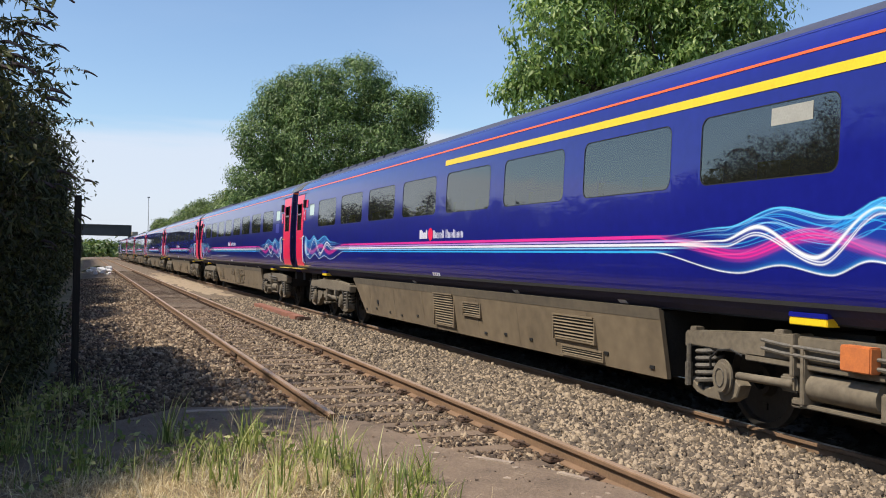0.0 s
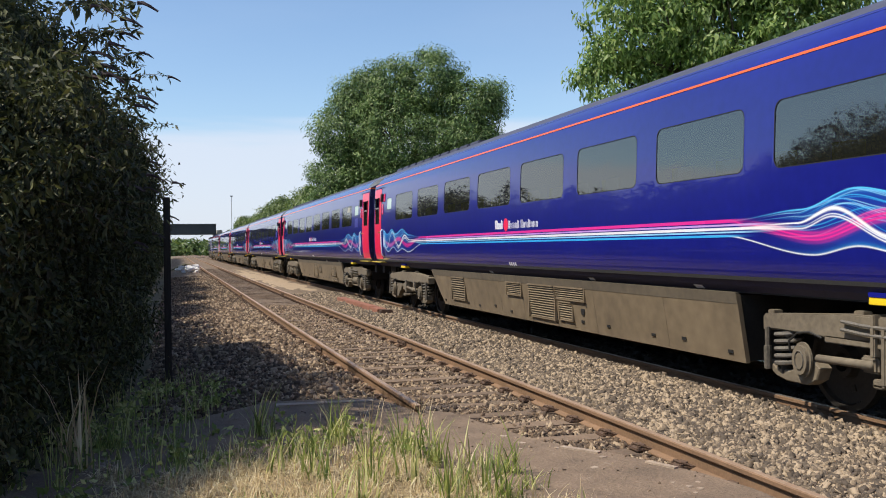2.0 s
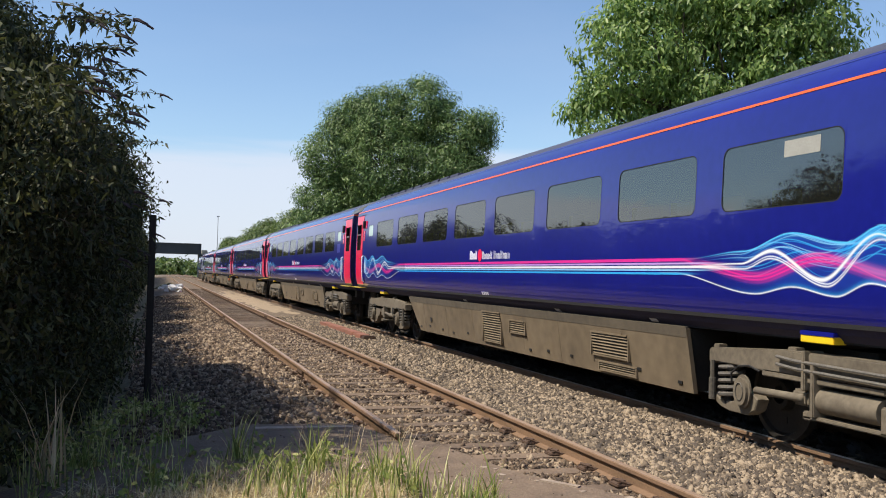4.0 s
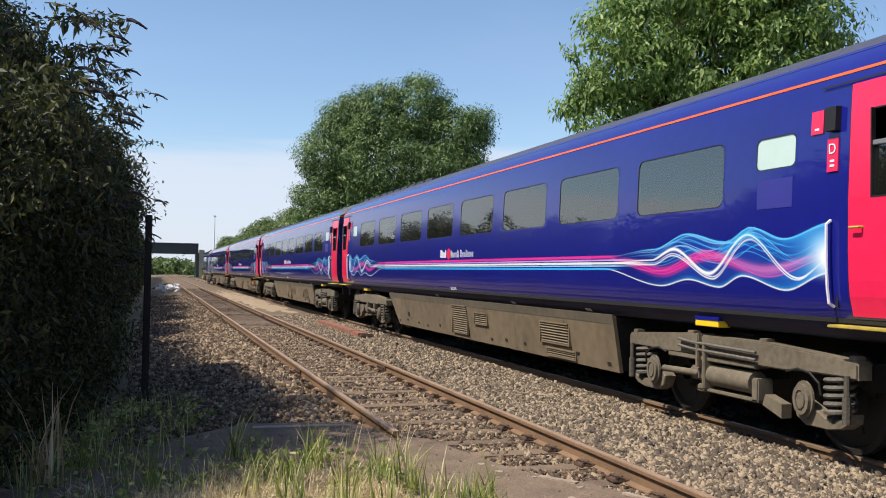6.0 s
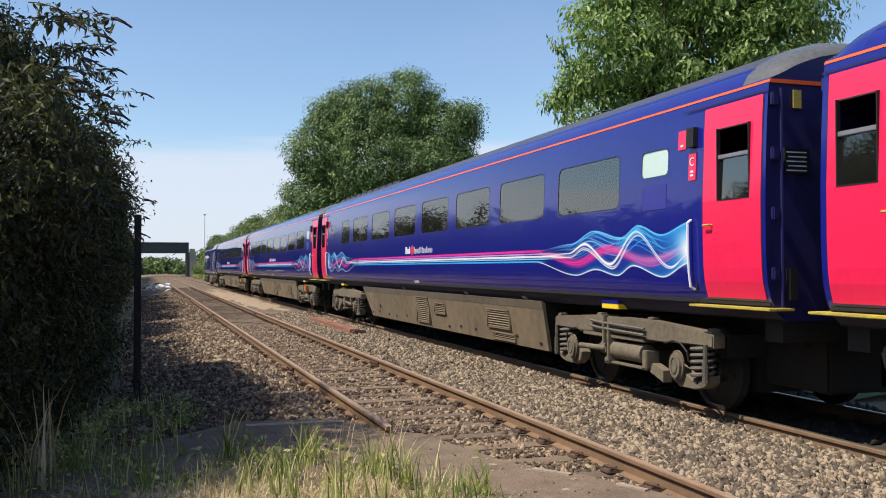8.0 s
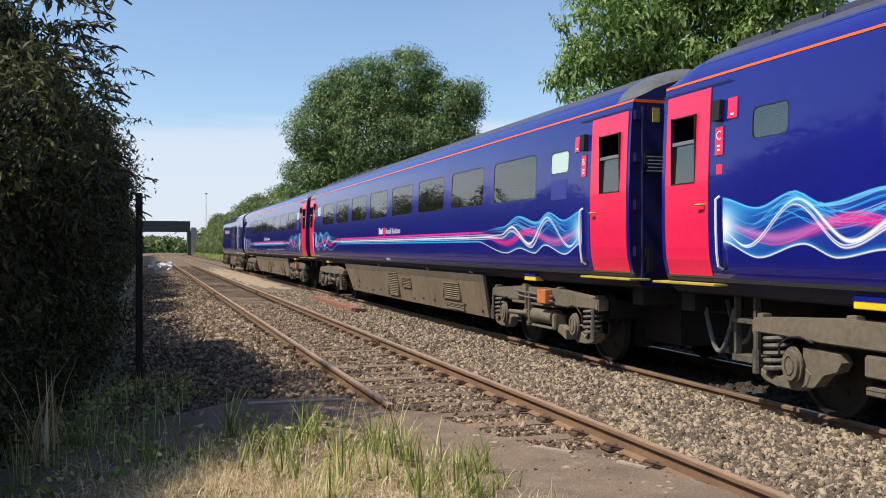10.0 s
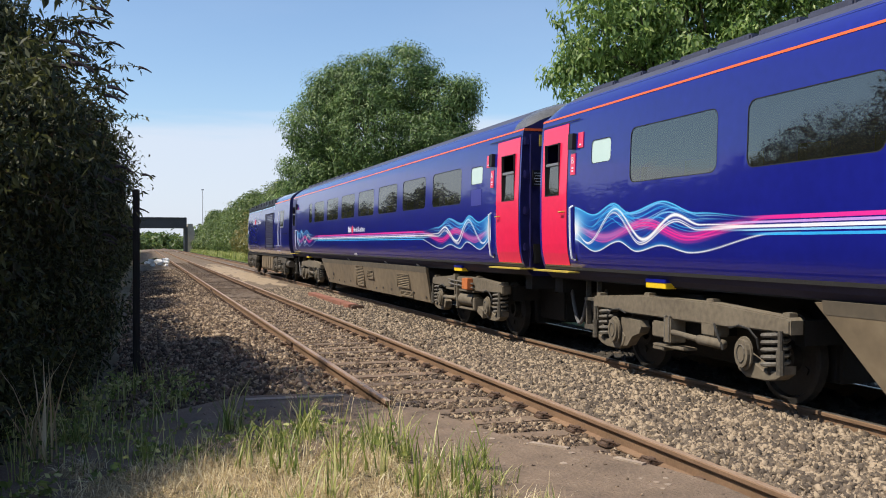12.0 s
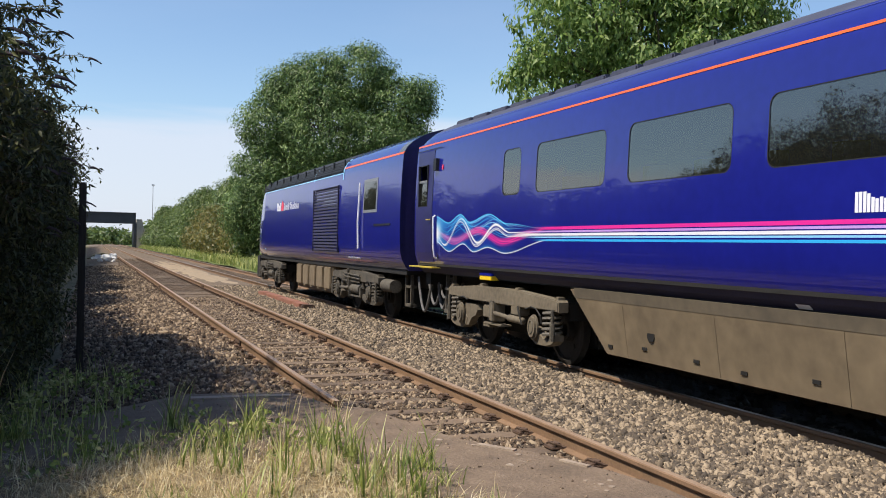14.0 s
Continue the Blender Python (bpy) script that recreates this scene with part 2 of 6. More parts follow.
def prism(bm, outline, axis, a, b):
    """Extrudes a closed outline of pairs along an axis: 'x' takes (y, z), 'y' takes (x, z), 'z' takes (x, y)."""
    def at(p, s):
        return {"x": (s, p[0], p[1]), "y": (p[0], s, p[1]), "z": (p[0], p[1], s)}[axis]
    lo, hi = [bm.verts.new(at(p, a)) for p in outline], [bm.verts.new(at(p, b)) for p in outline]
    n = len(outline)
    fs = [bm.faces.new((lo[i], lo[(i + 1) % n], hi[(i + 1) % n], hi[i])) for i in range(n)]
    fs += [bm.faces.new(lo[::-1]), bm.faces.new(hi)]
    bmesh.ops.recalc_face_normals(bm, faces=fs)


def tube(bm, points, radius, sides=8, radius_end=None):
    """A round bar along a line of points, tapering if radius_end is given."""
    pts = [Vector(p) for p in points]
    rings = []
    for i, p in enumerate(pts):
        d = (pts[min(i + 1, len(pts) - 1)] - pts[max(i - 1, 0)]).normalized()
        u = d.orthogonal().normalized() if i == 0 else (u - d * u.dot(d)).normalized()
        w = d.cross(u)
        r = radius if radius_end is None else radius + (radius_end - radius) * i / (len(pts) - 1)
        rings.append([bm.verts.new(p + (u * math.cos(k * math.tau / sides) + w * math.sin(k * math.tau / sides)) * r) for k in range(sides)])
    for a, b in zip(rings, rings[1:]):
        for k in range(sides):
            bm.faces.new((a[k], a[(k + 1) % sides], b[(k + 1) % sides], b[k]))
    bm.faces.new(rings[0][::-1])
    bm.faces.new(rings[-1])


def coil(bm, x, y, z0, z1, radius, wire, turns):
    pts = [(x + radius * math.cos(a), y + radius * math.sin(a), z0 + (z1 - z0) * i / (turns * 10)) for i in range(int(turns * 10) + 1) for a in [i * math.tau / 10]]
    tube(bm, pts, wire, 6)


def rounded(y0, y1, z0, z1, r, n=4):
    pts = []
    for cy, cz, a0 in ((y1 - r, z0 + r, -90), (y1 - r, z1 - r, 0), (y0 + r, z1 - r, 90), (y0 + r, z0 + r, 180)):
        for k in range(n + 1):
            a = radians(a0 + 90 * k / n)
            pts.append((cy + r * math.cos(a), cz + r * math.sin(a)))
    return pts


# ---- coach shell ----
HALF = [(1.16, 1.06), (1.245, 1.14), (1.312, 1.26), (1.348, 1.40), (1.362, 1.55), (1.37, 1.80), (1.37, 2.24), (1.356, 2.66), (1.345, 2.90), (1.332, 3.12), (1.318, 3.24), (1.30, 3.30), (1.24, 3.40), (1.13, 3.50), (0.98, 3.59), (0.80, 3.675), (0.55, 3.75), (0.0, 3.79)]


def skin(z, off=0.0):
    """x of the near side of a coach at height z."""
    for (xa, za), (xb, zb) in zip(HALF, HALF[1:]):
        if za <= z <= zb:
            return -(xa + (xb - xa) * (z - za) / (zb - za)) - off
    return -HALF[0][0] - off


def near_side(bm, y0, y1, holes):
    """The near side of the body up to the roof line, with real openings."""
    ys = sorted({y0, y1, *(v for h in holes for v in h[:2])})
    zs = sorted({z for _, z in HALF if z <= 3.50} | {v for h in holes for v in h[2:]})
    grid = {}
    def vert(y, z):
        if (y, z) not in grid:
            grid[y, z] = bm.verts.new((skin(z), y, z))
        return grid[y, z]
    for ya, yb in zip(ys, ys[1:]):
        for za, zb in zip(zs, zs[1:]):
            if any(h[0] <= ya and yb <= h[1] and h[2] <= za and zb <= h[3] for h in holes):
                continue
            bm.faces.new((vert(ya, za), vert(ya, zb), vert(yb, zb), vert(yb, za)))
    for h in [h for h in holes if h[3] < 3.2]:
        for (ya, za), (yb, zb) in (((h[0], h[2]), (h[1], h[2])), ((h[1], h[2]), (h[1], h[3])), ((h[1], h[3]), (h[0], h[3])), ((h[0], h[3]), (h[0], h[2]))):
            q = [bm.verts.new(c) for c in ((skin(za), ya, za), (skin(zb), yb, zb), (skin(zb) + 0.06, yb, zb), (skin(za) + 0.06, ya, za))]
            bm.faces.new(q)


def ribbon(bm, fn, y0, y1, off, steps):
    """A band of vinyl that follows the side; fn(y) gives its lower and upper height."""
    prev = None
    for i in range(steps + 1):
        y = y0 + (y1 - y0) * i / steps
        lo, hi = fn(y)
        pair = (bm.verts.new((skin(lo, off), y, lo)), bm.verts.new((skin(hi, off), y, hi)))
        if prev:
            bm.faces.new((prev[0], prev[1], pair[1], pair[0]))
        prev = pair


def spline(keys):
    """Smooth heights between (u, z) keys."""
    keys = sorted(keys)
    def f(u):
        if u <= keys[0][0]:
            return keys[0][1]
        for (a, za), (b, zb) in zip(keys, keys[1:]):
            if u <= b:
                s = (u - a) / (b - a)
                s = s * s * (3 - 2 * s)
                return za + (zb - za) * s
        return keys[-1][1]
    return f


L = 23.0
Y0, Y1 = 0.30, L - 0.42
WINDOWS = [(3.004 + 2.186 * k, 3.004 + 2.186 * k + 1.756) for k in range(8)]
# heights of the printed light trails against the distance from the coach end, then level
BOLD = spline([(1.5, 1.72), (1.9, 1.565), (2.63, 1.97), (3.26, 1.60), (3.93, 1.86), (4.4, 1.745), (5.2, 1.735)])
SECOND = spline([(1.5, 1.74), (1.96, 1.585), (2.60, 1.925), (3.2, 1.545), (3.95, 1.79), (4.35, 1.695), (5.2, 1.70)])
LOWER = spline([(1.5, 1.61), (2.08, 1.452), (2.7, 1.575), (3.1, 1.46), (3.64, 1.53), (4.2, 1.455), (5.6, 1.645)])
PINKMID = spline([(1.5, 1.765), (2.35, 1.625), (3.3, 1.78), (4.15, 1.615), (5.15, 1.745), (5.5, 1.793)])
UPPER = spline([(1.5, 2.035), (2.07, 1.92), (2.58, 2.04), (2.97, 1.915), (3.66, 2.02), (4.35, 1.87), (5.4, 1.80)])
STRIPES = ((1.775, 1.812, PINK, "pink_stripe"), (1.742, 1.764, LILAC, "lilac_stripe"), (1.700, 1.730, WHITE, "white_stripe"), (1.672, 1.690, ICE, "pale_stripe"), (1.630, 1.655, CYAN, "cyan_stripe"))
TRAIL_END = 5.9


def trail_colours(us, zs):
    """Printed colour and cover of the vinyl at each (distance, height): soft strands laid one over another."""
    U, Z = np.meshgrid(us, zs, indexing="ij")
    col = np.zeros(U.shape + (3,)) + np.array((0.014, 0.017, 0.19))
    cover = np.zeros(U.shape)
    line = lambda f, shift=0.0: np.array([f(u + shift) for u in us])[:, None]
    step = lambda a, b, x: np.clip((x - a) / (b - a), 0, 1) ** 2 * (3 - 2 * np.clip((x - a) / (b - a), 0, 1))
    def over(colour, k):
        nonlocal col, cover
        k = np.clip(k, 0, 1)
        col = col * (1 - k[..., None]) + np.array(colour) * k[..., None]
        cover = 1 - (1 - cover) * (1 - k)
    gauss = lambda c, w: np.exp(-((Z - c) / w) ** 2)
    lo, hi, pk, bd, sd = line(LOWER), line(UPPER), line(PINKMID), line(BOLD), line(SECOND)
    inside = step(-0.006, 0.012, Z - lo) * step(-0.006, 0.012, hi - Z)
    along = 1 - step(3.4, 5.1, U)
    over((0.015, 0.06, 0.40), inside * (0.25 + 0.5 * along) * (1 - step(4.4, 5.3, U)))
    over((0.02, 0.21, 0.66), inside * 0.6 * (1 - step(1.65, 2.7, U)) * np.clip(np.abs(Z - 1.73) / 0.22 + 0.35, 0, 1))
    # fine check of the printed ground
    check = (np.sin(U * 150) * np.sin(Z * 290 + 0.6 * np.sin(U * 9)) > 0.1)
    over((0.012, 0.025, 0.22), inside * check * 0.8 * step(1.8, 2.2, U) * (1 - step(3.2, 3.6, U)) * np.where(Z > pk, 1 - step(2.3, 2.7, U), step(2.5, 2.9, U)))
    # many thin strands
    rg = np.random.default_rng(5)
    for k in range(26):
        a, ph, wd = rg.uniform(0, 1), rg.uniform(-0.16, 0.16), rg.uniform(0.003, 0.0062)
        u0, u1 = rg.uniform(1.4, 2.9), rg.uniform(3.3, 5.4)
        base = line(UPPER, ph) * a + (1 - a) * (line(BOLD, ph * 0.6) if k % 3 else line(LOWER, ph)) + 0.012 * np.sin(np.array(us) * 4 + k)[:, None]
        over(((0.05, 0.45, 0.88), (0.03, 0.30, 0.75), (0.30, 0.65, 0.92))[k % 3], gauss(base, wd) * 0.75 * step(u0, u0 + 0.3, U) * (1 - step(u1 - 0.7, u1, U)) * step(-0.02, 0.0, Z - lo) * step(-0.02, 0.0, hi - Z))
    # the pink band, streaked, paler towards the door
    w = 0.018 + 0.034 * step(1.5, 2.4, U) * (1 - step(4.6, 5.5, U))
    streak_k = 0.75 + 0.25 * np.sin((Z - pk) * 190 + 1.5 * np.sin(U * 3))
    pale = (1 - step(2.6, 3.3, U)) * 0.5
    over((0.80, 0.03, 0.30), np.exp(-np.abs((Z - pk) / w) ** 3) * streak_k * (1 - pale) * (1 - step(5.3, 5.6, U)))
    over((0.60, 0.25, 0.62), gauss(pk + 0.012, w * 0.8) * pale * 0.9)
    over((0.75, 0.10, 0.40), gauss(pk + 0.055 * np.sin(U * 2.2), 0.006) * 0.7 * (1 - step(4.6, 5.2, U)))
    # upper and lower edges
    over((0.03, 0.40, 0.85), np.where(Z < hi, gauss(hi, 0.038), 0) * 0.5 * along)
    over((0.10, 0.55, 0.92), gauss(hi - 0.004, 0.0075) * (1 - 0.6 * step(4.2, 5.4, U)))
    over((0.04, 0.45, 0.88), np.where(Z > lo, gauss(lo, 0.032), 0) * 0.5 * along)
    over((0.78, 0.84, 0.90), gauss(lo + 0.003, 0.0085))
    # the bold white strands
    near_top = np.exp(-((U - 2.62) / 0.3) ** 2)
    over((0.12, 0.60, 0.93), gauss(bd, 0.030) * near_top * 0.7)
    thin = 0.008 + 0.011 * step(2.6, 3.0, U) * (1 - step(4.0, 4.5, U))
    over((0.82, 0.86, 0.90), np.exp(-np.abs((Z - bd) / thin) ** 3) * (1 - 0.35 * near_top) * step(1.6, 1.8, U) * (1 - step(4.6, 5.2, U)))
    over((0.80, 0.84, 0.90), gauss(sd, 0.008) * step(2.4, 2.7, U) * (1 - step(4.6, 5.2, U)) * 0.95)
    over((0.76, 0.82, 0.90), gauss(sd + 0.022, 0.006) * step(2.6, 2.9, U) * (1 - step(4.0, 4.5, U)))
    over((0.76, 0.82, 0.90), gauss(bd - 0.03 * step(1.6, 2.2, U), 0.006) * (1 - step(2.3, 2.7, U)))
    # white burst at the grab rail
    over((0.10, 0.55, 0.92), np.exp(-((Z - 1.78) / 0.20) ** 4) * np.exp(-((U - 1.5) / 0.30) ** 2) * 0.8)
    over((0.84, 0.88, 0.90), np.exp(-((Z - 1.745) / 0.13) ** 2) * np.exp(-((U - 1.5) / 0.17) ** 2) * 1.2)
    # the level stripes grow out of the strands
    for (a, b, mat, name), starts in zip(STRIPES, (4.9, 4.5, 4.3, 4.6, 4.9)):
        tone = {"pink_stripe": (0.75, 0.03, 0.30), "lilac_stripe": (0.55, 0.35, 0.75), "white_stripe": (0.80, 0.80, 0.85), "pale_stripe": (0.30, 0.62, 0.88), "cyan_stripe": (0.04, 0.42, 0.85)}[name]
        over(tone, step(-0.003, 0.003, Z - a) * step(-0.003, 0.003, b - Z) * step(starts, starts + 0.7, U))
    return col, cover


def vinyl_material():
    m = BLUE.copy()
    m.name = "printed_vinyl"
    n, l = m.node_tree.nodes, m.node_tree.links
    p = n["Principled BSDF"]
    ground = p.inputs["Base Color"].links[0].from_socket
    at = n.new("ShaderNodeAttribute")
    at.attribute_name = "print"
    mix = n.new("ShaderNodeMix")
    mix.data_type = "RGBA"
    l.new(at.outputs["Alpha"], mix.inputs["Factor"])
    l.new(ground, mix.inputs["A"])
    l.new(at.outputs["Color"], mix.inputs["B"])
    l.new(mix.outputs["Result"], p.inputs["Base Color"])
    return m


VINYL = vinyl_material()


def trail_mesh(end):
    """The sheet of vinyl behind a door, cut to the printed strands."""
    us, zs = np.concatenate([np.linspace(1.54, 4.5, 300), np.linspace(4.53, TRAIL_END, 40)]), np.linspace(1.42, 2.075, 130)
    col, cover = trail_colours(us, zs)
    keep = cover > 0.04
    quad = keep[:-1, :-1] | keep[1:, :-1] | keep[:-1, 1:] | keep[1:, 1:]
    ii, jj = np.nonzero(quad)
    nz = len(zs)
    corner = [ii * nz + jj, ii * nz + jj + 1, (ii + 1) * nz + jj + 1, (ii + 1) * nz + jj]
    F = np.stack(corner if end == 0 else corner[::-1], 1)
    used, F = np.unique(F, return_inverse=True)
    F = F.reshape(-1, 4)
    ys = us if end == 0 else L - us
    V = np.array([(skin(zs[v % nz], 0.0015), ys[v // nz], zs[v % nz]) for v in used])
    me = bpy.data.meshes.new("light_trail_print")
    me.from_pydata(V.tolist(), [], F.tolist())
    att = me.color_attributes.new("print", "FLOAT_COLOR", "POINT")
    rgba = np.concatenate([col, cover[..., None]], 2).reshape(-1, 4)[used]
    att.data.foreach_set("color", rgba.astype(np.float32).ravel())
    me.polygons.foreach_set("use_smooth", [True] * len(F))
    me.materials.append(VINYL)
    return me


TRAILS = [trail_mesh(0), trail_mesh(1)]


def livery(coach, ends):
    """Level stripes along the side and the printed light trails behind the doors."""
    s0 = TRAIL_END if ends[0] else 1.55
    s1 = L - TRAIL_END if ends[1] else L - 1.55
    for lo, hi, mat, name in STRIPES:
        bm = bmesh.new()
        ribbon(bm, lambda y: (lo, hi), s0, s1, 0.0015, 1)
        part(name, bm, mat, coach)
    for e in (0, 1):
        if ends[e]:
            sheet = new("light_trail_print", TRAILS[e])
            sheet.parent = coach
            sheet["label"] = "printed blue, pink and white flowing lines"


def window(coach, y0, y1, z0, z1, pane_mat=None, r=0.1, bar=None):
    """A window set into the near side: a frame with rounded corners and a pane behind it."""
    inner, outer = rounded(y0 + 0.02, y1 - 0.02, z0 + 0.02, z1 - 0.02, r), rounded(y0 - 0.004, y1 + 0.004, z0 - 0.004, z1 + 0.004, 0.006)
    rim = rounded(y0 + 0.029, y1 - 0.029, z0 + 0.029, z1 - 0.029, r)
    bm = bmesh.new()
    rings = [[bm.verts.new((skin(z, o), y, z)) for y, z in loop] for loop, o in ((outer, 0.0012), (inner, 0.0012), (inner, -0.008))]
    for a, b in zip(rings, rings[1:]):
        for i in range(len(a)):
            bm.faces.new((a[i], a[(i + 1) % len(a)], b[(i + 1) % len(b)], b[i]))
    frame_ob = part("window_frame", bm, BLUE, coach)
    bm = bmesh.new()
    a = [bm.verts.new((skin(z, 0.002), y, z)) for y, z in inner]
    b = [bm.verts.new((skin(z, 0.0012), y, z)) for y, z in rim]
    for i in range(len(a)):
        bm.faces.new((a[i], a[(i + 1) % len(a)], b[(i + 1) % len(b)], b[i]))
    part("gasket", bm, RUBBER, frame_ob, "thin black rubber seal")
    bm = bmesh.new()
    f = [bm.verts.new((skin(z, -0.004), y, z)) for y, z in rounded(y0 + 0.01, y1 - 0.01, z0 + 0.01, z1 - 0.01, r)]
    bm.faces.new(f[::-1])
    part("window_pane", bm, pane_mat or GLASS, coach)
    if bar:
        bm = bmesh.new()
        box(bm, skin(bar, 0.012), skin(bar, -0.01), y0 + 0.02, y1 - 0.02, bar - 0.014, bar + 0.014, 0.003)
        part("sash_bar", bm, GALV, coach)


def door(coach, y0, y1, mat, end):
    """A slam door with its drop-light, handle and the grab rail beside it."""
    w = sorted((y0 + (0.17 if end == 0 else 0.24), y1 - (0.25 if end == 0 else 0.12)))
    bm = bmesh.new()
    off = 0.008
    zs = [1.26, 1.42, 1.55, 1.8, 2.22, 2.92, 3.02, 3.12, 3.16]
    ys = [y0, w[0], w[1], y1]
    g = {(i, k): bm.verts.new((skin(z, off), y, z)) for i, y in enumerate(ys) for k, z in enumerate(zs)}
    for i in range(3):
        for k in range(len(zs) - 1):
            if i == 1 and k == 4:
                continue
            bm.faces.new((g[i, k], g[i, k + 1], g[i + 1, k + 1], g[i + 1, k]))
    loop = [g[0, k] for k in range(len(zs))] + [g[i, len(zs) - 1] for i in (1, 2, 3)] + [g[3, k] for k in range(len(zs) - 2, -1, -1)] + [g[2, 0], g[1, 0]]
    back = [bm.verts.new((v.co.x + 0.05, v.co.y, v.co.z)) for v in loop]
    for i in range(len(loop)):
        bm.faces.new((loop[i], loop[(i + 1) % len(loop)], back[(i + 1) % len(loop)], back[i]))
    d = part("door", bm, mat, coach, "bright red slam door" if mat is RED else "dark blue slam door")
    bm = bmesh.new()
    q = [bm.verts.new((skin(z, -0.014), y, z)) for y, z in rounded(w[0], w[1], 2.22, 2.64, 0.02, 2)]
    bm.faces.new(q[::-1])
    part("door_pane", bm, GLASS, d)
    bm = bmesh.new()
    box(bm, skin(2.64, 0.012), skin(2.64, -0.02), w[0], w[1], 2.625, 2.665, 0.004)
    part("droplight_bar", bm, GALV, d)
    bm = bmesh.new()
    for a, b, c, e in ((w[0] - 0.006, w[0] + 0.006, 2.214, 2.926), (w[1] - 0.006, w[1] + 0.006, 2.214, 2.926), (w[0] - 0.006, w[1] + 0.006, 2.916, 2.928), (w[0] - 0.006, w[1] + 0.006, 2.212, 2.224)):
        box(bm, skin(c, 0.011), skin(c, -0.03), a, b, c, e)
    part("droplight_surround", bm, RUBBER, d)
    hy = y1 - 0.16 if end == 0 else y0 + 0.06
    bm = bmesh.new()
    tube(bm, [(skin(1.98, 0.01), hy, 1.98), (skin(1.98, 0.05), hy, 1.98), (skin(1.98, 0.05), hy + 0.1, 1.98)], 0.012, 6)
    part("door_handle", bm, STEPY, d)
    for y, name in ((y0 - 0.012, "door_seam"), (y1, "door_seam")):
        bm = bmesh.new()
        ribbon_y = [(y, z) for z in zs]
        prev = None
        for yy, z in ribbon_y:
            pr = (bm.verts.new((skin(z, 0.003), yy, z)), bm.verts.new((skin(z, 0.003), yy + 0.012, z)))
            if prev:
                bm.faces.new((prev[0], pr[0], pr[1], prev[1]))
            prev = pr
        part(name, bm, RUBBER, coach)
    ry = y1 + 0.2 if end == 0 else y0 - 0.2
    bm = bmesh.new()
    tube(bm, [(skin(z, 0.01 if z in (1.33, 2.05) else 0.055), ry, z) for z in (1.33, 1.36, 1.5, 1.7, 1.9, 2.02, 2.05)], 0.0135, 6)
    part("grab_rail", bm, WHITE, coach, "white grab rail")
    bm = bmesh.new()
    box(bm, skin(1.29, 0.03), skin(1.29, -0.005), ry - 0.055, ry - 0.035, 1.33, 2.05)
    part("grab_rail_recess", bm, RUBBER, coach)
    bm = bmesh.new()
    box(bm, -1.43, -1.15, y0 - 0.18, y1 + 0.18, 1.16, 1.185, 0.006)
    part("step_board", bm, STEPY, coach, "worn yellow-edged step board")
    bm = bmesh.new()
    ribbon(bm, lambda y: (3.175, 3.19), max(Y0, y0 - 0.35), min(Y1, y1 + 0.35), 0.02, 1)
    part("rain_strip", bm, RUBBER, coach)


def plate(coach, y0, y1, z0, z1, mat, name, off=0.012):
    bm = bmesh.new()
    vs = [bm.verts.new((skin(z, o), y, z)) for o in (0.0, off) for y, z in ((y0, z0), (y1, z0), (y1, z1), (y0, z1))]
    for q in ((4, 7, 6, 5), (0, 1, 5, 4), (1, 2, 6, 5), (2, 3, 7, 6), (3, 0, 4, 7)):
        bm.faces.new([vs[i] for i in q])
    return part(name, bm, mat, coach)


def letter(text, parent, y, z, size, mat, off):
    """One raised letter on the near side, read from the platform."""
    cu = bpy.data.curves.new("letter", "FONT")
    cu.body, cu.size, cu.align_x, cu.extrude = text, size, "CENTER", 0.001
    tmp = bpy.data.objects.new("letter", cu)
    scene.collection.objects.link(tmp)
    me = bpy.data.meshes.new_from_object(tmp.evaluated_get(bpy.context.evaluated_depsgraph_get()))
    bpy.data.objects.remove(tmp)
    me.transform(Matrix(((0, 0, -1, skin(z, off)), (-1, 0, 0, y), (0, 1, 0, z), (0, 0, 0, 1))))
    me.materials.clear()
    me.materials.append(mat)
    ob = new("letter", me)
    ob.parent = parent
    return ob


def brand_bars(coach, yc, z, s=1.0):
    """The operator's mark as plain shapes: heavy white bars, a disc and rows of slim white bars."""
    def bars(y, n, pitch, h, wide, tall, name):
        for k in range(n):
            for j in (0, 1):
                a = y - (k * pitch + j * pitch * 0.48) * s
                up = h if k == 0 or k in tall else h * 0.72
                plate(coach, a - wide * s, a, z, z + up * s * (1 if j == 0 or k == 0 else 0.9), WHITE, name, 0.003)
    bars(yc + 0.90 * s, 5, 0.078, 0.155, 0.030, (1, 4), "bold_bar")
    n = 20
    bm = bmesh.new()
    bm.faces.new([bm.verts.new((skin(z + 0.07 * s, 0.004), yc + 0.36 * s + 0.11 * s * math.cos(k * math.tau / n), z + 0.07 * s + 0.11 * s * math.sin(k * math.tau / n))) for k in range(n)])
    part("disc", bm, RED, coach)
    bars(yc + 0.23 * s, 5, 0.103, 0.135, 0.021, (4,), "bar")
    bars(yc - 0.34 * s, 7, 0.108, 0.135, 0.021, (3,), "bar")


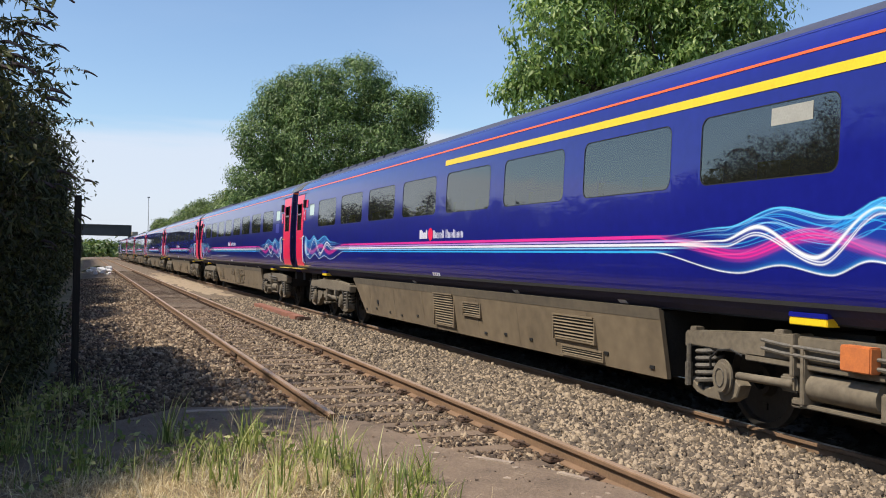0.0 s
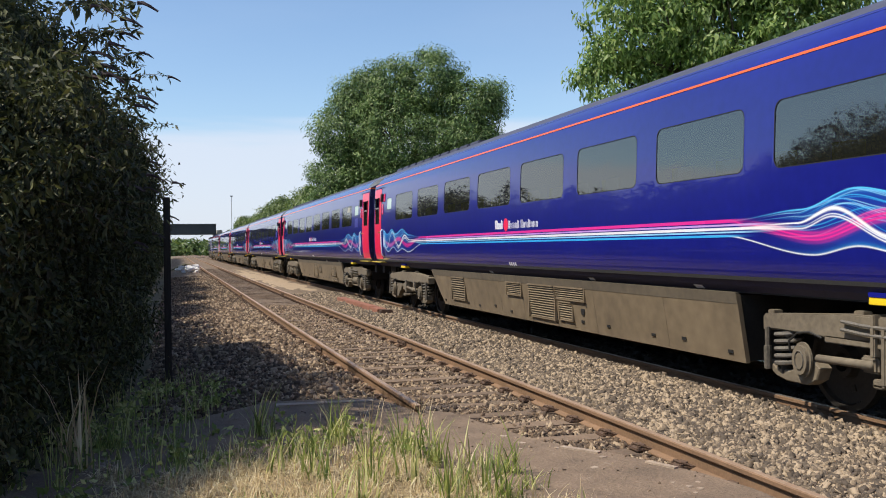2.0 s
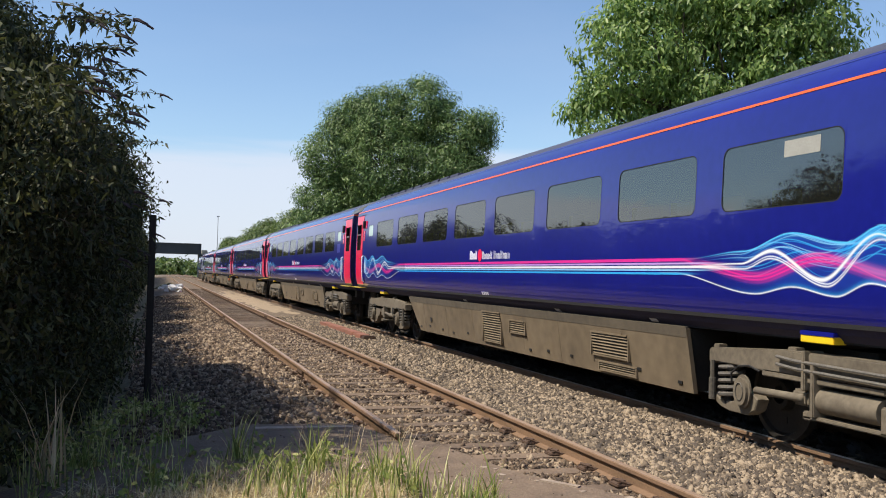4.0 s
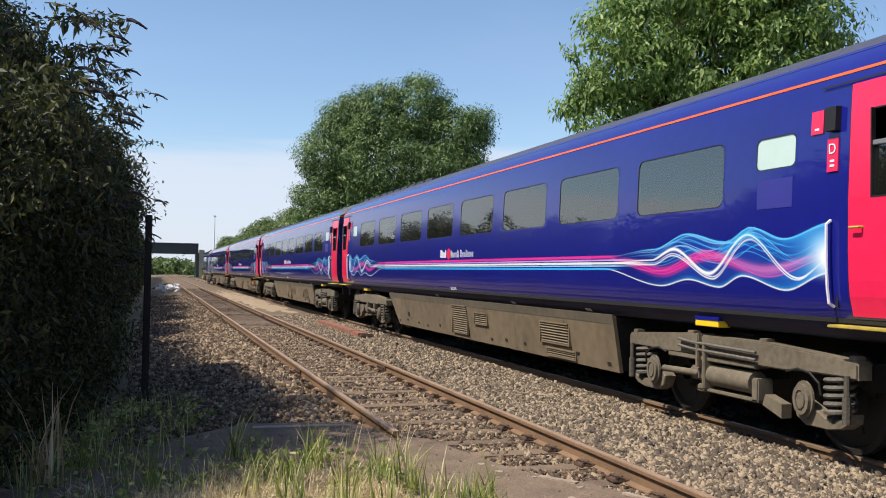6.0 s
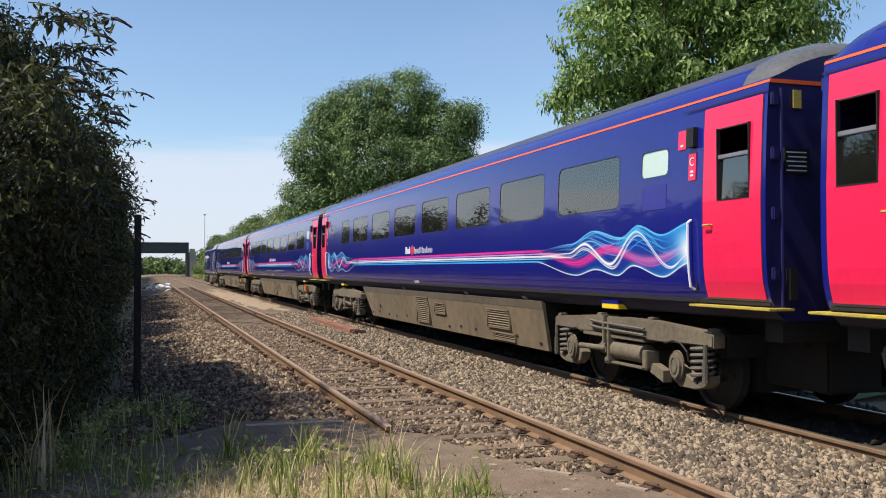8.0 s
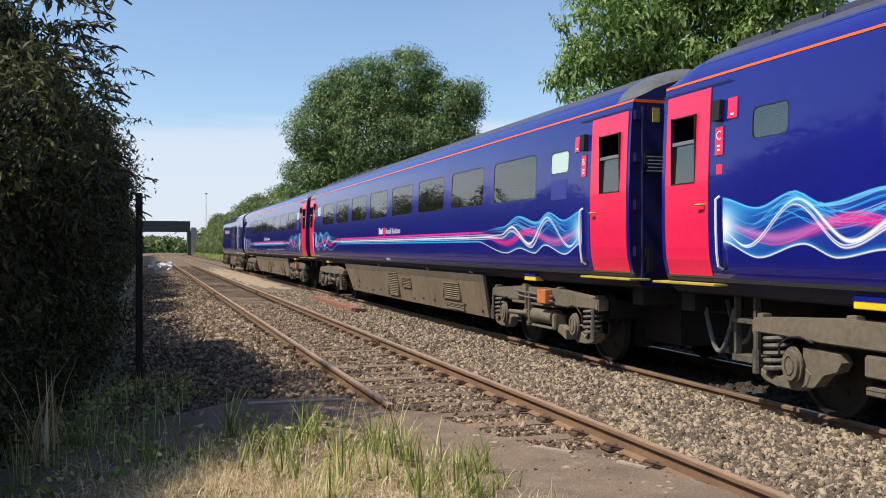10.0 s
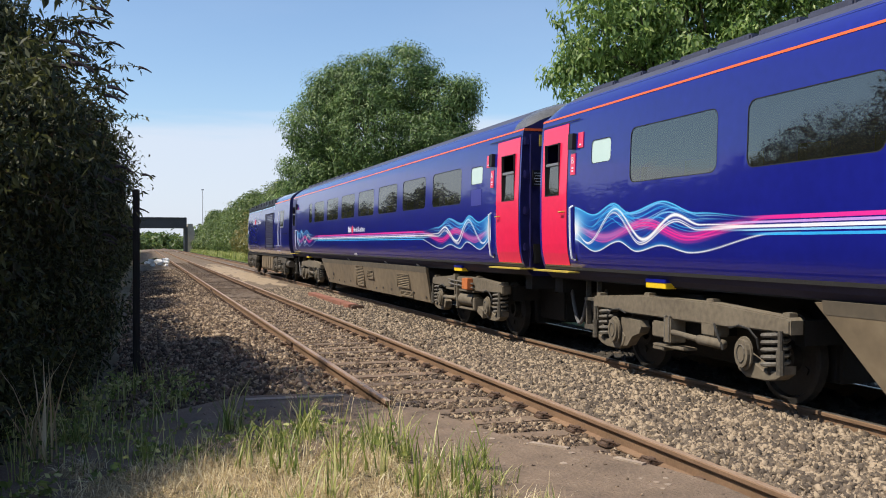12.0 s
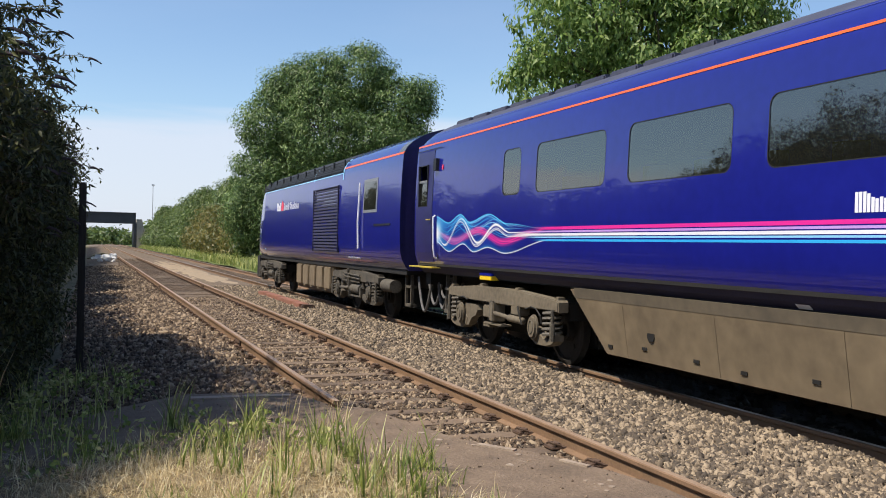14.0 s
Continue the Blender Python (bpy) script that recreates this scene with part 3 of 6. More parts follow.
def bogie(parent, yc, rear, DUST=BEAM, SPRING=SPRING):
    """A coil-sprung coach bogie; the leading and the rear one carry different gear on their sides."""
    b = thing_part("bogie", parent)
    for side in (-1, 1):
        X = side * 1.17
        o = side * 0.09
        tan = DUST if side < 0 else BOGIE
        bm = bmesh.new()
        under = [(-1.89, 0.73), (-1.80, 0.73), (-1.76, 0.74), (-1.2, 0.735), (-0.95, 0.72), (0.95, 0.72), (1.2, 0.735), (1.76, 0.74), (1.80, 0.73), (1.89, 0.73)]
        over = [(1.89, 0.86), (1.86, 0.885), (1.2, 0.925), (0.7, 0.955), (-0.7, 0.955), (-1.2, 0.925), (-1.86, 0.885), (-1.89, 0.86)]
        prism(bm, [(yc + y, z) for y, z in under + over], "x", X - 0.08, X + 0.08)
        bmesh.ops.bevel(bm, geom=[e for e in bm.edges if abs(e.verts[0].co.x - e.verts[1].co.x) < 0.01], offset=0.014, segments=2, affect="EDGES")
        part("side_frame", bm, tan, b, "dusty tan side frame")
        for e in (-1, 1):
            ya, ys = yc + e * 1.27, yc + e * 1.60
            bm = bmesh.new()
            coil(bm, X, ys, 0.40, 0.74, 0.115, 0.023, 5)
            part("coil_spring", bm, SPRING, b)
            bm = bmesh.new()
            tube(bm, [(X + 0.02 * side, ys, 0.34), (X + 0.02 * side, ys, 0.72)], 0.055, 10)
            part("spring_guide", bm, DARK, b)
            # curved cradle that carries the spring and the axlebox
            bm = bmesh.new()
            prism(bm, [(ys + e * 0.21, 0.44), (ys + e * 0.20, 0.36), (ys + e * 0.10, 0.30), (ys - e * 0.06, 0.27), (ya - e * 0.02, 0.27), (ya - e * 0.14, 0.33), (ya - e * 0.19, 0.44), (ya - e * 0.10, 0.50), (ya + e * 0.12, 0.42), (ys - e * 0.1, 0.37), (ys + e * 0.10, 0.38)], "x", X - 0.07, X + 0.07)
            bmesh.ops.bevel(bm, geom=[q for q in bm.edges if abs(q.verts[0].co.x - q.verts[1].co.x) < 0.01], offset=0.01, segments=1, affect="EDGES")
            part("spring_cradle", bm, tan, b)
            bm = bmesh.new()
            n = 18
            for x0, x1, k in ((X - 0.09, X + o * 1.25, 1.0), (X + o * 1.25, X + o * 1.6, 0.82)):
                prism(bm, [(ya + 0.125 * k * math.cos(a * math.tau / n), 0.50 + 0.165 * k * math.sin(a * math.tau / n)) for a in range(n)], "x", *sorted((x0, x1)))
            part("axlebox", bm, tan, b, "oval axlebox cover")
            bm = bmesh.new()
            tube(bm, [(X + o * 1.62, ya + 0.06 * math.cos(a * math.tau / 10), 0.50 + 0.085 * math.sin(a * math.tau / 10)) for a in range(11)], 0.008, 5)
            part("cover_rim", bm, BOGIE, b)
            if rear and e == 1:
                bm = bmesh.new()
                prism(bm, [(ya - e * 0.08, 0.66), (ya - e * 0.50, 0.65), (ya - e * 0.55, 0.58), (ya - e * 0.50, 0.50), (ya - e * 0.34, 0.45), (ya - e * 0.22, 0.33), (ya - e * 0.08, 0.31)], "x", X - 0.06, X + 0.06)
                part("radius_arm", bm, tan, b)
            bm = bmesh.new()
            tube(bm, [(X + o * 1.1, ys + e * 0.19, 0.36), (X + o * 1.1, ys + e * 0.19, 0.58)], 0.036, 8)
            tube(bm, [(X + o * 1.1, ys + e * 0.19, 0.5), (X + o * 1.1, ys + e * 0.19, 0.76)], 0.024, 8)
            part("damper", bm, BOGIE, b)
            bm = bmesh.new()
            tube(bm, [(X + o * 1.0, ys - e * 0.13, 0.56), (X + o * 1.15, ys - e * 0.14, 0.66), (X + o * 1.15, ys - e * 0.26, 0.74), (X + o * 1.1, ys - e * 0.42, 0.76), (X + o * 1.05, ys - e * 0.58, 0.72)], 0.011, 6)
            part("earth_cable", bm, DARK, b)
            for y, w2 in ((yc + e * 1.80, 0.05), (yc + e * 0.62, 0.06)):
                bm = bmesh.new()
                box(bm, X - 0.05, X + 0.05, y - w2, y + w2, 0.87, 0.925 if w2 == 0.05 else 0.985, 0.008)
                part("stop_block", bm, tan, b)
        face = X + o
        if rear:
            bm = bmesh.new()
            box(bm, *sorted((X - o, face)), yc + 0.14, yc + 0.44, 0.50, 0.68, 0.015)
            box(bm, *sorted((X - o, face * 1.02)), yc + 0.02, yc + 0.16, 0.46, 0.74, 0.012)
            part("hanger_bracket", bm, tan, b)
            for y in (0.05, 0.13):
                bm = bmesh.new()
                tube(bm, [(face * 1.01, yc + y, 0.49), (face * 1.01, yc + y, 0.76)], 0.018, 8)
                part("swing_link", bm, SPRING, b)
            bm = bmesh.new()
            tube(bm, [(face, yc + 0.0, 0.585), (face, yc - 0.52, 0.555), (face, yc - 0.56, 0.55)], 0.032, 10)
            tube(bm, [(face, yc - 0.50, 0.556), (face, yc - 0.92, 0.545)], 0.05, 10)
            part("yaw_damper", bm, tan, b, "pale sloping damper", smooth=True)
            bm = bmesh.new()
            box(bm, *sorted((X - o, face)), yc - 0.78, yc - 0.52, 0.60, 0.75, 0.02)
            part("damper_lug", bm, tan, b)
            bm = bmesh.new()
            tube(bm, [(face * 1.01, yc - 0.78, 0.74), (face * 1.03, yc - 0.86, 0.66), (face * 1.02, yc - 0.95, 0.50)], 0.014, 6)
            part("brake_hose", bm, DARK, b)
            bm = bmesh.new()
            box(bm, *sorted((X - o, face)), yc - 0.20, yc + 0.42, 0.40, 0.43, 0.008)
            box(bm, *sorted((X - o, face)), yc + 0.2, yc + 0.42, 0.36, 0.41, 0.01)
            part("spring_plank", bm, tan, b)
        else:
            bm = bmesh.new()
            box(bm, *sorted((X - o, face)), yc - 0.55, yc + 1.0, 0.685, 0.745, 0.01)
            part("lower_beam", bm, tan, b)
            for z in (0.80, 0.87):
                bm = bmesh.new()
                tube(bm, [(face * 1.02, yc + 0.75, z + 0.02), (face * 1.02, yc + 0.5, z), (face * 1.02, yc - 0.6, z - 0.02)], 0.016, 7)
                part("brake_pipe", bm, SPRING, b)
            for y in (0.38, 0.26):
                bm = bmesh.new()
                box(bm, *sorted((X - o, face * 1.03)), yc + y - 0.025, yc + y + 0.025, 0.40 if y < 0.3 else 0.62, 0.97 - 0.1 * (y < 0.3), 0.008)
                part("hanger", bm, tan, b)
            bm = bmesh.new()
            tube(bm, [(face, yc + 1.08, 0.535), (face, yc + 0.40, 0.55)], 0.036, 10)
            part("yaw_damper", bm, tan, b, "pale level damper", smooth=True)
            bm = bmesh.new()
            box(bm, *sorted((X - o, face)), yc + 0.36, yc + 0.56, 0.48, 0.62, 0.02)
            part("damper_lug", bm, tan, b)
            bm = bmesh.new()
            tube(bm, [(X, yc - 0.48, 0.545), (X, yc + 0.24, 0.545)], 0.112, 18)
            part("air_reservoir", bm, tan, b, smooth=True).data.set_sharp_from_angle(angle=radians(40))
            bm = bmesh.new()
            box(bm, *sorted((X - o, face)), yc - 0.6, yc + 0.42, 0.37, 0.405, 0.01)
            box(bm, *sorted((X - o, face)), yc + 0.30, yc + 0.42, 0.36, 0.44, 0.012)
            box(bm, *sorted((X - o, face)), yc - 0.6, yc - 0.5, 0.37, 0.6, 0.012)
            part("spring_plank", bm, tan, b)
            bm = bmesh.new()
            prism(bm, [(yc - 0.62, 0.36), (yc - 0.9, 0.27), (yc - 0.9, 0.40), (yc - 0.66, 0.46)], "x", X - 0.05, X + 0.06)
            part("guard_plate", bm, tan, b)
    # added dark box for unseen inner gear; blocks light and view through the bogie
    bm = bmesh.new()
    box(bm, -0.62, 0.62, yc - 1.8, yc + 1.8, 0.24, 0.80, 0.04)
    part("bogie_blocker", bm, DARK, b)
    # added dark board that closes off the bright far side
    bm = bmesh.new()
    box(bm, 0.95, 1.05, yc - 1.8, yc + 1.8, 0.18, 0.9)
    part("far_bogie_blocker", bm, DARK, b)
    for y0, y1, z0, z1 in ((-0.25, 0.25, 0.55, 1.0), (-1.85, -1.72, 0.62, 0.85), (1.72, 1.85, 0.62, 0.85)):
        bm = bmesh.new()
        box(bm, -1.05, 1.05, yc + y0, yc + y1, z0, z1)
        part("cross_member", bm, DARK, b)


def thing_part(name, parent):
    ob = new(name)
    ob.parent = parent
    return ob


WHEELS = []


def wheelset_mesh():
    bm = bmesh.new()
    for s in (-1, 1):
        pts = [(0.40, 0.66), (0.457, 0.70), (0.457, 0.79), (0.40, 0.80), (0.38, 0.76), (0.16, 0.75), (0.14, 0.83), (0.09, 0.83), (0.09, 0.66)]
        n = 28
        rings = [[bm.verts.new((s * x, r * math.cos(k * math.tau / n), r * math.sin(k * math.tau / n))) for r, x in pts] for k in range(n)]
        for k in range(n):
            a, b = rings[k], rings[(k + 1) % n]
            for i in range(len(pts)):
                j = (i + 1) % len(pts)
                bm.faces.new((a[i], a[j], b[j], b[i]))
        for k in range(4):
            a = k * math.tau / 4
            box(bm, *sorted((s * 0.755, s * 0.77)), 0.25 * math.cos(a) - 0.03, 0.25 * math.cos(a) + 0.03, 0.25 * math.sin(a) - 0.03, 0.25 * math.sin(a) + 0.03)
    tube(bm, [(-0.75, 0, 0), (0.75, 0, 0)], 0.08, 10)
    bmesh.ops.recalc_face_normals(bm, faces=bm.faces)
    me = bpy.data.meshes.new("wheelset")
    bm.to_mesh(me)
    bm.free()
    me.materials.append(WHEEL)
    return me


WHEEL_MESH = wheelset_mesh()


def wheels(parent, ys):
    for y in ys:
        w = new("wheelset", WHEEL_MESH)
        w.parent = parent
        w.location = (0, y, 0.457)
        WHEELS.append((w, y))


def grille(parent, y0, y1, z0, z1, xf, slats, name="grille", mat=DUST):
    """A louvred opening: a dark recess, a frame and tilted slats; xf(z) is the face of the panel."""
    g = thing_part(name, parent)
    bm = bmesh.new()
    vs = [bm.verts.new((xf(z) - 0.003, y, z)) for y, z in ((y0, z0), (y1, z0), (y1, z1), (y0, z1))]
    bm.faces.new(vs[::-1])
    part("recess", bm, DARK, g)
    dz = (z1 - z0) / slats
    for k in range(slats):
        z = z0 + dz * (k + 0.5)
        bm = bmesh.new()
        prism(bm, [(xf(z) - 0.02, z - dz * 0.28), (xf(z) - 0.006, z + dz * 0.26), (xf(z) - 0.004, z + dz * 0.12), (xf(z) - 0.016, z - dz * 0.34)], "y", y0, y1)
        part("slat", bm, mat, g)
    bm = bmesh.new()
    for a, b, c, d in ((y0 - 0.025, y0, z0 - 0.02, z1 + 0.02), (y1, y1 + 0.025, z0 - 0.02, z1 + 0.02), (y0, y1, z1, z1 + 0.02), (y0, y1, z0 - 0.02, z0)):
        box(bm, xf((c + d) / 2) - 0.024, xf((c + d) / 2) + 0.01, a, b, c, d)
    part("surround", bm, mat, g)


def skirt_x(z):
    return -1.27 + (1.06 - z) * 0.16


def skirts(coach, first):
    """Equipment covers between the bogies, in panels, with louvres and latches."""
    a, b = 5.50, 17.05
    panels = [a, 7.0, 8.9, 10.3, 11.6, 12.7, 14.3, 15.9, b]
    sk = thing_part("underfloor_skirt", coach)
    for k, (p, q) in enumerate(zip(panels, panels[1:])):
        bm = bmesh.new()
        p2, q2 = p + 0.003, q - 0.003
        lo_p = p2 + (0.0 if k == 0 else 0.0)
        lo_q = q2 - (0.70 if k == len(panels) - 2 else 0.0)
        zt, zb = 1.05, 0.34
        vs = [bm.verts.new(c) for c in ((skirt_x(zb), lo_p, zb), (skirt_x(zb), lo_q, zb), (skirt_x(zt), q2, zt), (skirt_x(zt), p2, zt))]
        ws = [bm.verts.new((v.co.x + 0.05, v.co.y, v.co.z)) for v in vs]
        bm.faces.new(vs)
        for i in range(4):
            bm.faces.new((vs[i], vs[(i + 1) % 4], ws[(i + 1) % 4], ws[i]))
        bm.faces.new(ws[::-1])
        bmesh.ops.recalc_face_normals(bm, faces=bm.faces)
        part("skirt_panel", bm, DUST, sk)
    bm = bmesh.new()
    prism(bm, [(-1.2, 1.04), (-1.11, 0.36), (1.11, 0.36), (1.2, 1.04)], "y", a + 0.03, b - 0.8)
    part("equipment_case", bm, DARK, sk)
    bm = bmesh.new()
    prism(bm, [(skirt_x(0.95) - 0.003, 0.95), (skirt_x(1.07) - 0.003, 1.07), (skirt_x(1.07) + 0.03, 1.07), (skirt_x(0.95) + 0.03, 0.95)], "y", a + 0.004, b - 0.1)
    part("skirt_rail", bm, RAILGRIME, sk)
    for y in (5.7, 6.6, 7.3, 8.5, 9.3, 10.0, 11.3, 12.2, 13.0, 13.9, 14.6, 15.5, 16.2):
        z = 0.45 + 0.03 * math.sin(y * 3)
        bm = bmesh.new()
        box(bm, skirt_x(z) - 0.012, skirt_x(z) + 0.01, y, y + 0.09, z, z + 0.035)
        part("latch", bm, RUBBER, sk)
    specs = [(6.85, 7.83, 0.58, 0.86, 7), (6.72, 7.68, 0.39, 0.48, 3), (10.15, 10.80, 0.67, 0.85, 5), (11.22, 12.1, 0.44, 0.94, 12)]
    if first:
        specs = [(14.72, 15.6, 0.50, 0.93, 9), (11.6, 12.3, 0.75, 0.94, 6), (10.25, 11.28, 0.44, 0.94, 13), (9.17, 10.18, 0.78, 0.94, 5), (9.65, 10.12, 0.47, 0.72, 7)]
    for y0, y1, z0, z1, n in specs:
        grille(sk, y0, y1, z0, z1, skirt_x, n)
    bm = bmesh.new()
    yh = 9.3 if first else 15.4
    tube(bm, [(skirt_x(0.64) - 0.004, yh, 0.64), (skirt_x(0.64) + 0.05, yh, 0.64)], 0.07, 12)
    part("filler_port", bm, RUBBER, sk)


def make_coach(label, small_window=False, yellow=False, blue_rear=False, code="B"):
    coach = thing("passenger_coach", label, "train coach", "coaches of the train")
    dr = [(0.36, 1.28), (L - 1.30, L - 0.50)]
    toil = [(1.93, 2.53), (L - 2.51, L - 1.96)]
    wins = list(WINDOWS)
    if small_window:
        wins[7] = (wins[7][0], wins[7][0] + (0.60 if blue_rear else 1.1))
    holes = [(a, b, 1.26, 3.16) for a, b in dr] + [(a, b, 2.24, 2.922) for a, b in wins] + [(a, b, 2.54, 2.88) for a, b in toil[:1 if blue_rear else 2]]
    holes += [(Y0, Y0 + 0.42, 3.30, 3.50), (Y1 - 0.42, Y1, 3.30, 3.50)]
    bm = bmesh.new()
    near_side(bm, Y0, Y1, holes)
    bmesh.ops.remove_doubles(bm, verts=bm.verts, dist=0.0005)
    shell = part("body_side", bm, BLUE, coach, "glossy dark blue side", smooth=True)
    shell.data.set_sharp_from_angle(angle=radians(35))
    bm = bmesh.new()
    prev = None
    for x, z in [(x, z) for x, z in HALF if z <= 3.5]:
        pr = [bm.verts.new((x, Y0, z)), bm.verts.new((x, Y1, z))]
        if prev:
            bm.faces.new((prev[0], prev[1], pr[1], pr[0]))
        prev = pr
    part("far_side", bm, BLUE, coach)
    # roof with its dished ends
    top = [(x, z) for x, z in HALF if z >= 3.5]
    arc = [(-x, z) for x, z in top] + [(x, z) for x, z in top[-2::-1]]
    bm = bmesh.new()
    rings = [[bm.verts.new((x, y, z)) for x, z in arc] for y in (Y0 + 0.42, Y1 - 0.42)]
    for i in range(len(arc) - 1):
        bm.faces.new((rings[0][i], rings[0][i + 1], rings[1][i + 1], rings[1][i]))
    part("roof", bm, ROOF, coach, "weathered blue-grey roof", smooth=True)
    for e, ye in ((0, Y0), (1, Y1)):
        s = 1 if e == 0 else -1
        bm = bmesh.new()
        bow = [(-x, z) for x, z in HALF if z >= 3.30] + [(x, z) for x, z in HALF[-2::-1] if z >= 3.30]
        def sunk(x, z, kx, kz):
            return x * (1 - (1 - kx) * min(1.0, (z - 3.30) / 0.12)), 3.30 + (z - 3.30) * kz
        rings = [[bm.verts.new((q[0], ye + s * d, q[1])) for q in [sunk(x, z, kx, kz) for x, z in bow]] for d, kx, kz in ((0.42, 1, 1), (0.32, 0.998, 0.985), (0.2, 0.988, 0.93), (0.1, 0.97, 0.84), (0.03, 0.945, 0.72), (0.0, 0.92, 0.62))]
        for a, b in zip(rings, rings[1:]):
            for i in range(len(bow) - 1):
                bm.faces.new((a[i], a[i + 1], b[i + 1], b[i]))
        part("roof_dome", bm, DOMEGREY if e == 0 else BLUE, coach, "rounded bare metal roof end" if e == 0 else "rounded dark blue roof end", smooth=True)
        bm = bmesh.new()
        outline = [(-x, z) for x, z in HALF if z < 3.30] + [sunk(x, z, 0.92, 0.62) for x, z in bow] + [(x, z) for x, z in HALF[::-1] if z < 3.30]
        vs = [bm.verts.new((x, ye + s * 0.012, z)) for x, z in outline]
        bm.faces.new(vs)
        endp = part("end_panel", bm, ENDBLUE, coach, "dark end wall")
        bm = bmesh.new()
        box(bm, -0.52, 0.52, *sorted((ye, ye - s * 0.35)), 1.1, 3.25, 0.04)
        part("gangway", bm, RUBBER, endp, "black gangway bellows")
        for z in (1.5, 2.05, 2.6, 3.1):
            bm = bmesh.new()
            box(bm, -1.32, -1.24, *sorted((ye, ye - s * 0.05)), z - 0.06, z + 0.06, 0.012)
            part("hinge", bm, ENDBLUE, endp)
        bm = bmesh.new()
        tube(bm, [(-1.22, ye - s * 0.04, 1.2), (-1.22, ye - s * 0.04, 3.2)], 0.014, 6)
        part("hinge_rod", bm, ENDBLUE, endp)
        bm = bmesh.new()
        box(bm, -1.17, -0.9, *sorted((ye, ye - s * 0.02)), 2.42, 2.66)
        info = part("data_panel", bm, RUBBER, endp)
        for k in range(5):
            bm = bmesh.new()
            box(bm, -1.15 + 0.02 * (k % 2), -0.93, *sorted((ye - s * 0.02, ye - s * 0.024)), 2.445 + 0.042 * k, 2.456 + 0.042 * k)
            part("data_bar", bm, WHITE, info)
        bm = bmesh.new()
        box(bm, -1.06, -0.97, *sorted((ye, ye - s * 0.01)), 3.03, 3.2)
        part("warning_plate", bm, STEPY, endp, "small yellow warning plate")
        bm = bmesh.new()
        box(bm, -1.3, 1.3, *sorted((ye + s * 0.02, ye - s * 0.006)), 3.255, 3.292)
        part("end_orange_line", bm, ORANGE, endp)
        bm = bmesh.new()
        box(bm, -1.16, -1.06, *sorted((ye, ye - s * 0.06)), 1.25, 1.55, 0.01)
        part("jumper_socket", bm, RUBBER, endp)
        # drawgear and hoses
        bm = bmesh.new()
        box(bm, -1.15, 1.15, *sorted((ye + s * 0.05, ye + s * 0.3)), 0.86, 1.1)
        box(bm, -0.2, 0.2, *sorted((ye - s * 0.27, ye + s * 0.6)), 0.75, 1.0)
        part("headstock", bm, DARK, coach)
        if e == 0:
            continue
        for k in (0, 1):
            bm = bmesh.new()
            x = -1.0 + 0.22 * k
            tube(bm, [(x, ye + s * (0.25 + 0.1 * k + q * 0.55), 0.98 - (0.5 - 0.1 * k) * math.sin(math.pi * q) - 0.06 * q) for q in [i / 12 for i in range(13)]], 0.026, 7)
            part("brake_hose", bm, HOSE, coach, "looped grey hose")
        bm = bmesh.new()
        ys = sorted((ye + s * 0.95, ye + s * 1.3))
        for a in (ys[0], ys[1] - 0.04):
            box(bm, -1.12, -1.06, a, a + 0.04, 0.42, 1.08)
        box(bm, -1.14, -0.9, *ys, 0.42, 0.48)
        box(bm, -1.14, -0.9, *ys, 0.80, 0.84)
        part("step_iron", bm, BOGIE, coach)
    # under the floor
    bm = bmesh.new()
    for lo, hi in ((1.06, 1.14), (1.14, 1.20)):
        ribbon(bm, lambda y: (lo, hi), Y0, Y1, 0.003, 1)
    part("sole_bar", bm, SOLE, coach)
    bm = bmesh.new()
    box(bm, -1.18, 1.18, Y0 + 0.02, Y1 - 0.02, 1.06, 1.12)
    box(bm, -1.3, 1.3, Y0 + 0.03, Y1 - 0.03, 1.2, 1.24)
    part("floor_pan", bm, DARK, coach)
    bm = bmesh.new()
    box(bm, -0.6, 0.6, Y0 + 0.4, Y1 - 0.4, 0.78, 1.06)
    part("underframe", bm, DARK, coach)
    # dark boxes added under the coach ends to keep light from coming through
    for y0, y1 in ((0.35, 1.5), (L - 1.75, L - 0.35)):
        bm = bmesh.new()
        box(bm, 0.75, 1.1, y0, y1, 0.28, 1.06, 0.03)
        part("far_end_blocker", bm, DARK, coach)
        bm = bmesh.new()
        box(bm, -0.55, 0.1, y0 + 0.1, y1 - 0.1, 0.34, 0.9, 0.03)
        part("mid_end_blocker", bm, DARK, coach)
    # saloon: seat backs in dark cloth
    for k in range(20):
        y = 3.0 + k * 0.88
        bm = bmesh.new()
        box(bm, -1.2, -0.3, y, y + 0.12, 1.25, 2.42)
        part("seat_back", bm, DARK, coach)
    for a, b in wins:
        window(coach, a, b, 2.24, 2.922)
    if code in "KE":
        plate_in = bmesh.new()
        q = [plate_in.verts.new((skin(z, -0.002), y, z)) for y, z in ((3.32, 2.71), (3.80, 2.71), (3.80, 2.86), (3.32, 2.86))]
        plate_in.faces.new(q[::-1])
        part("window_notice", plate_in, NOTICE, coach, "pale notice inside the window")
    for a, b in toil[:1 if blue_rear else 2]:
        window(coach, a, b, 2.54, 2.88, GLASS if code == "C" and a > 10 else FROST, 0.06)
    plate(coach, 1.98, 2.48, 2.20, 2.47, ACCESS, "access_panel", 0.004)
    if code == "C":
        plate(coach, L - 1.53, L - 1.43, 2.27, 2.37, RED, "symbol_plate", 0.004)
    door(coach, *dr[0], RED, 0)
    door(coach, *dr[1], ENDBLUE if blue_rear else RED, 1)
    bm = bmesh.new()
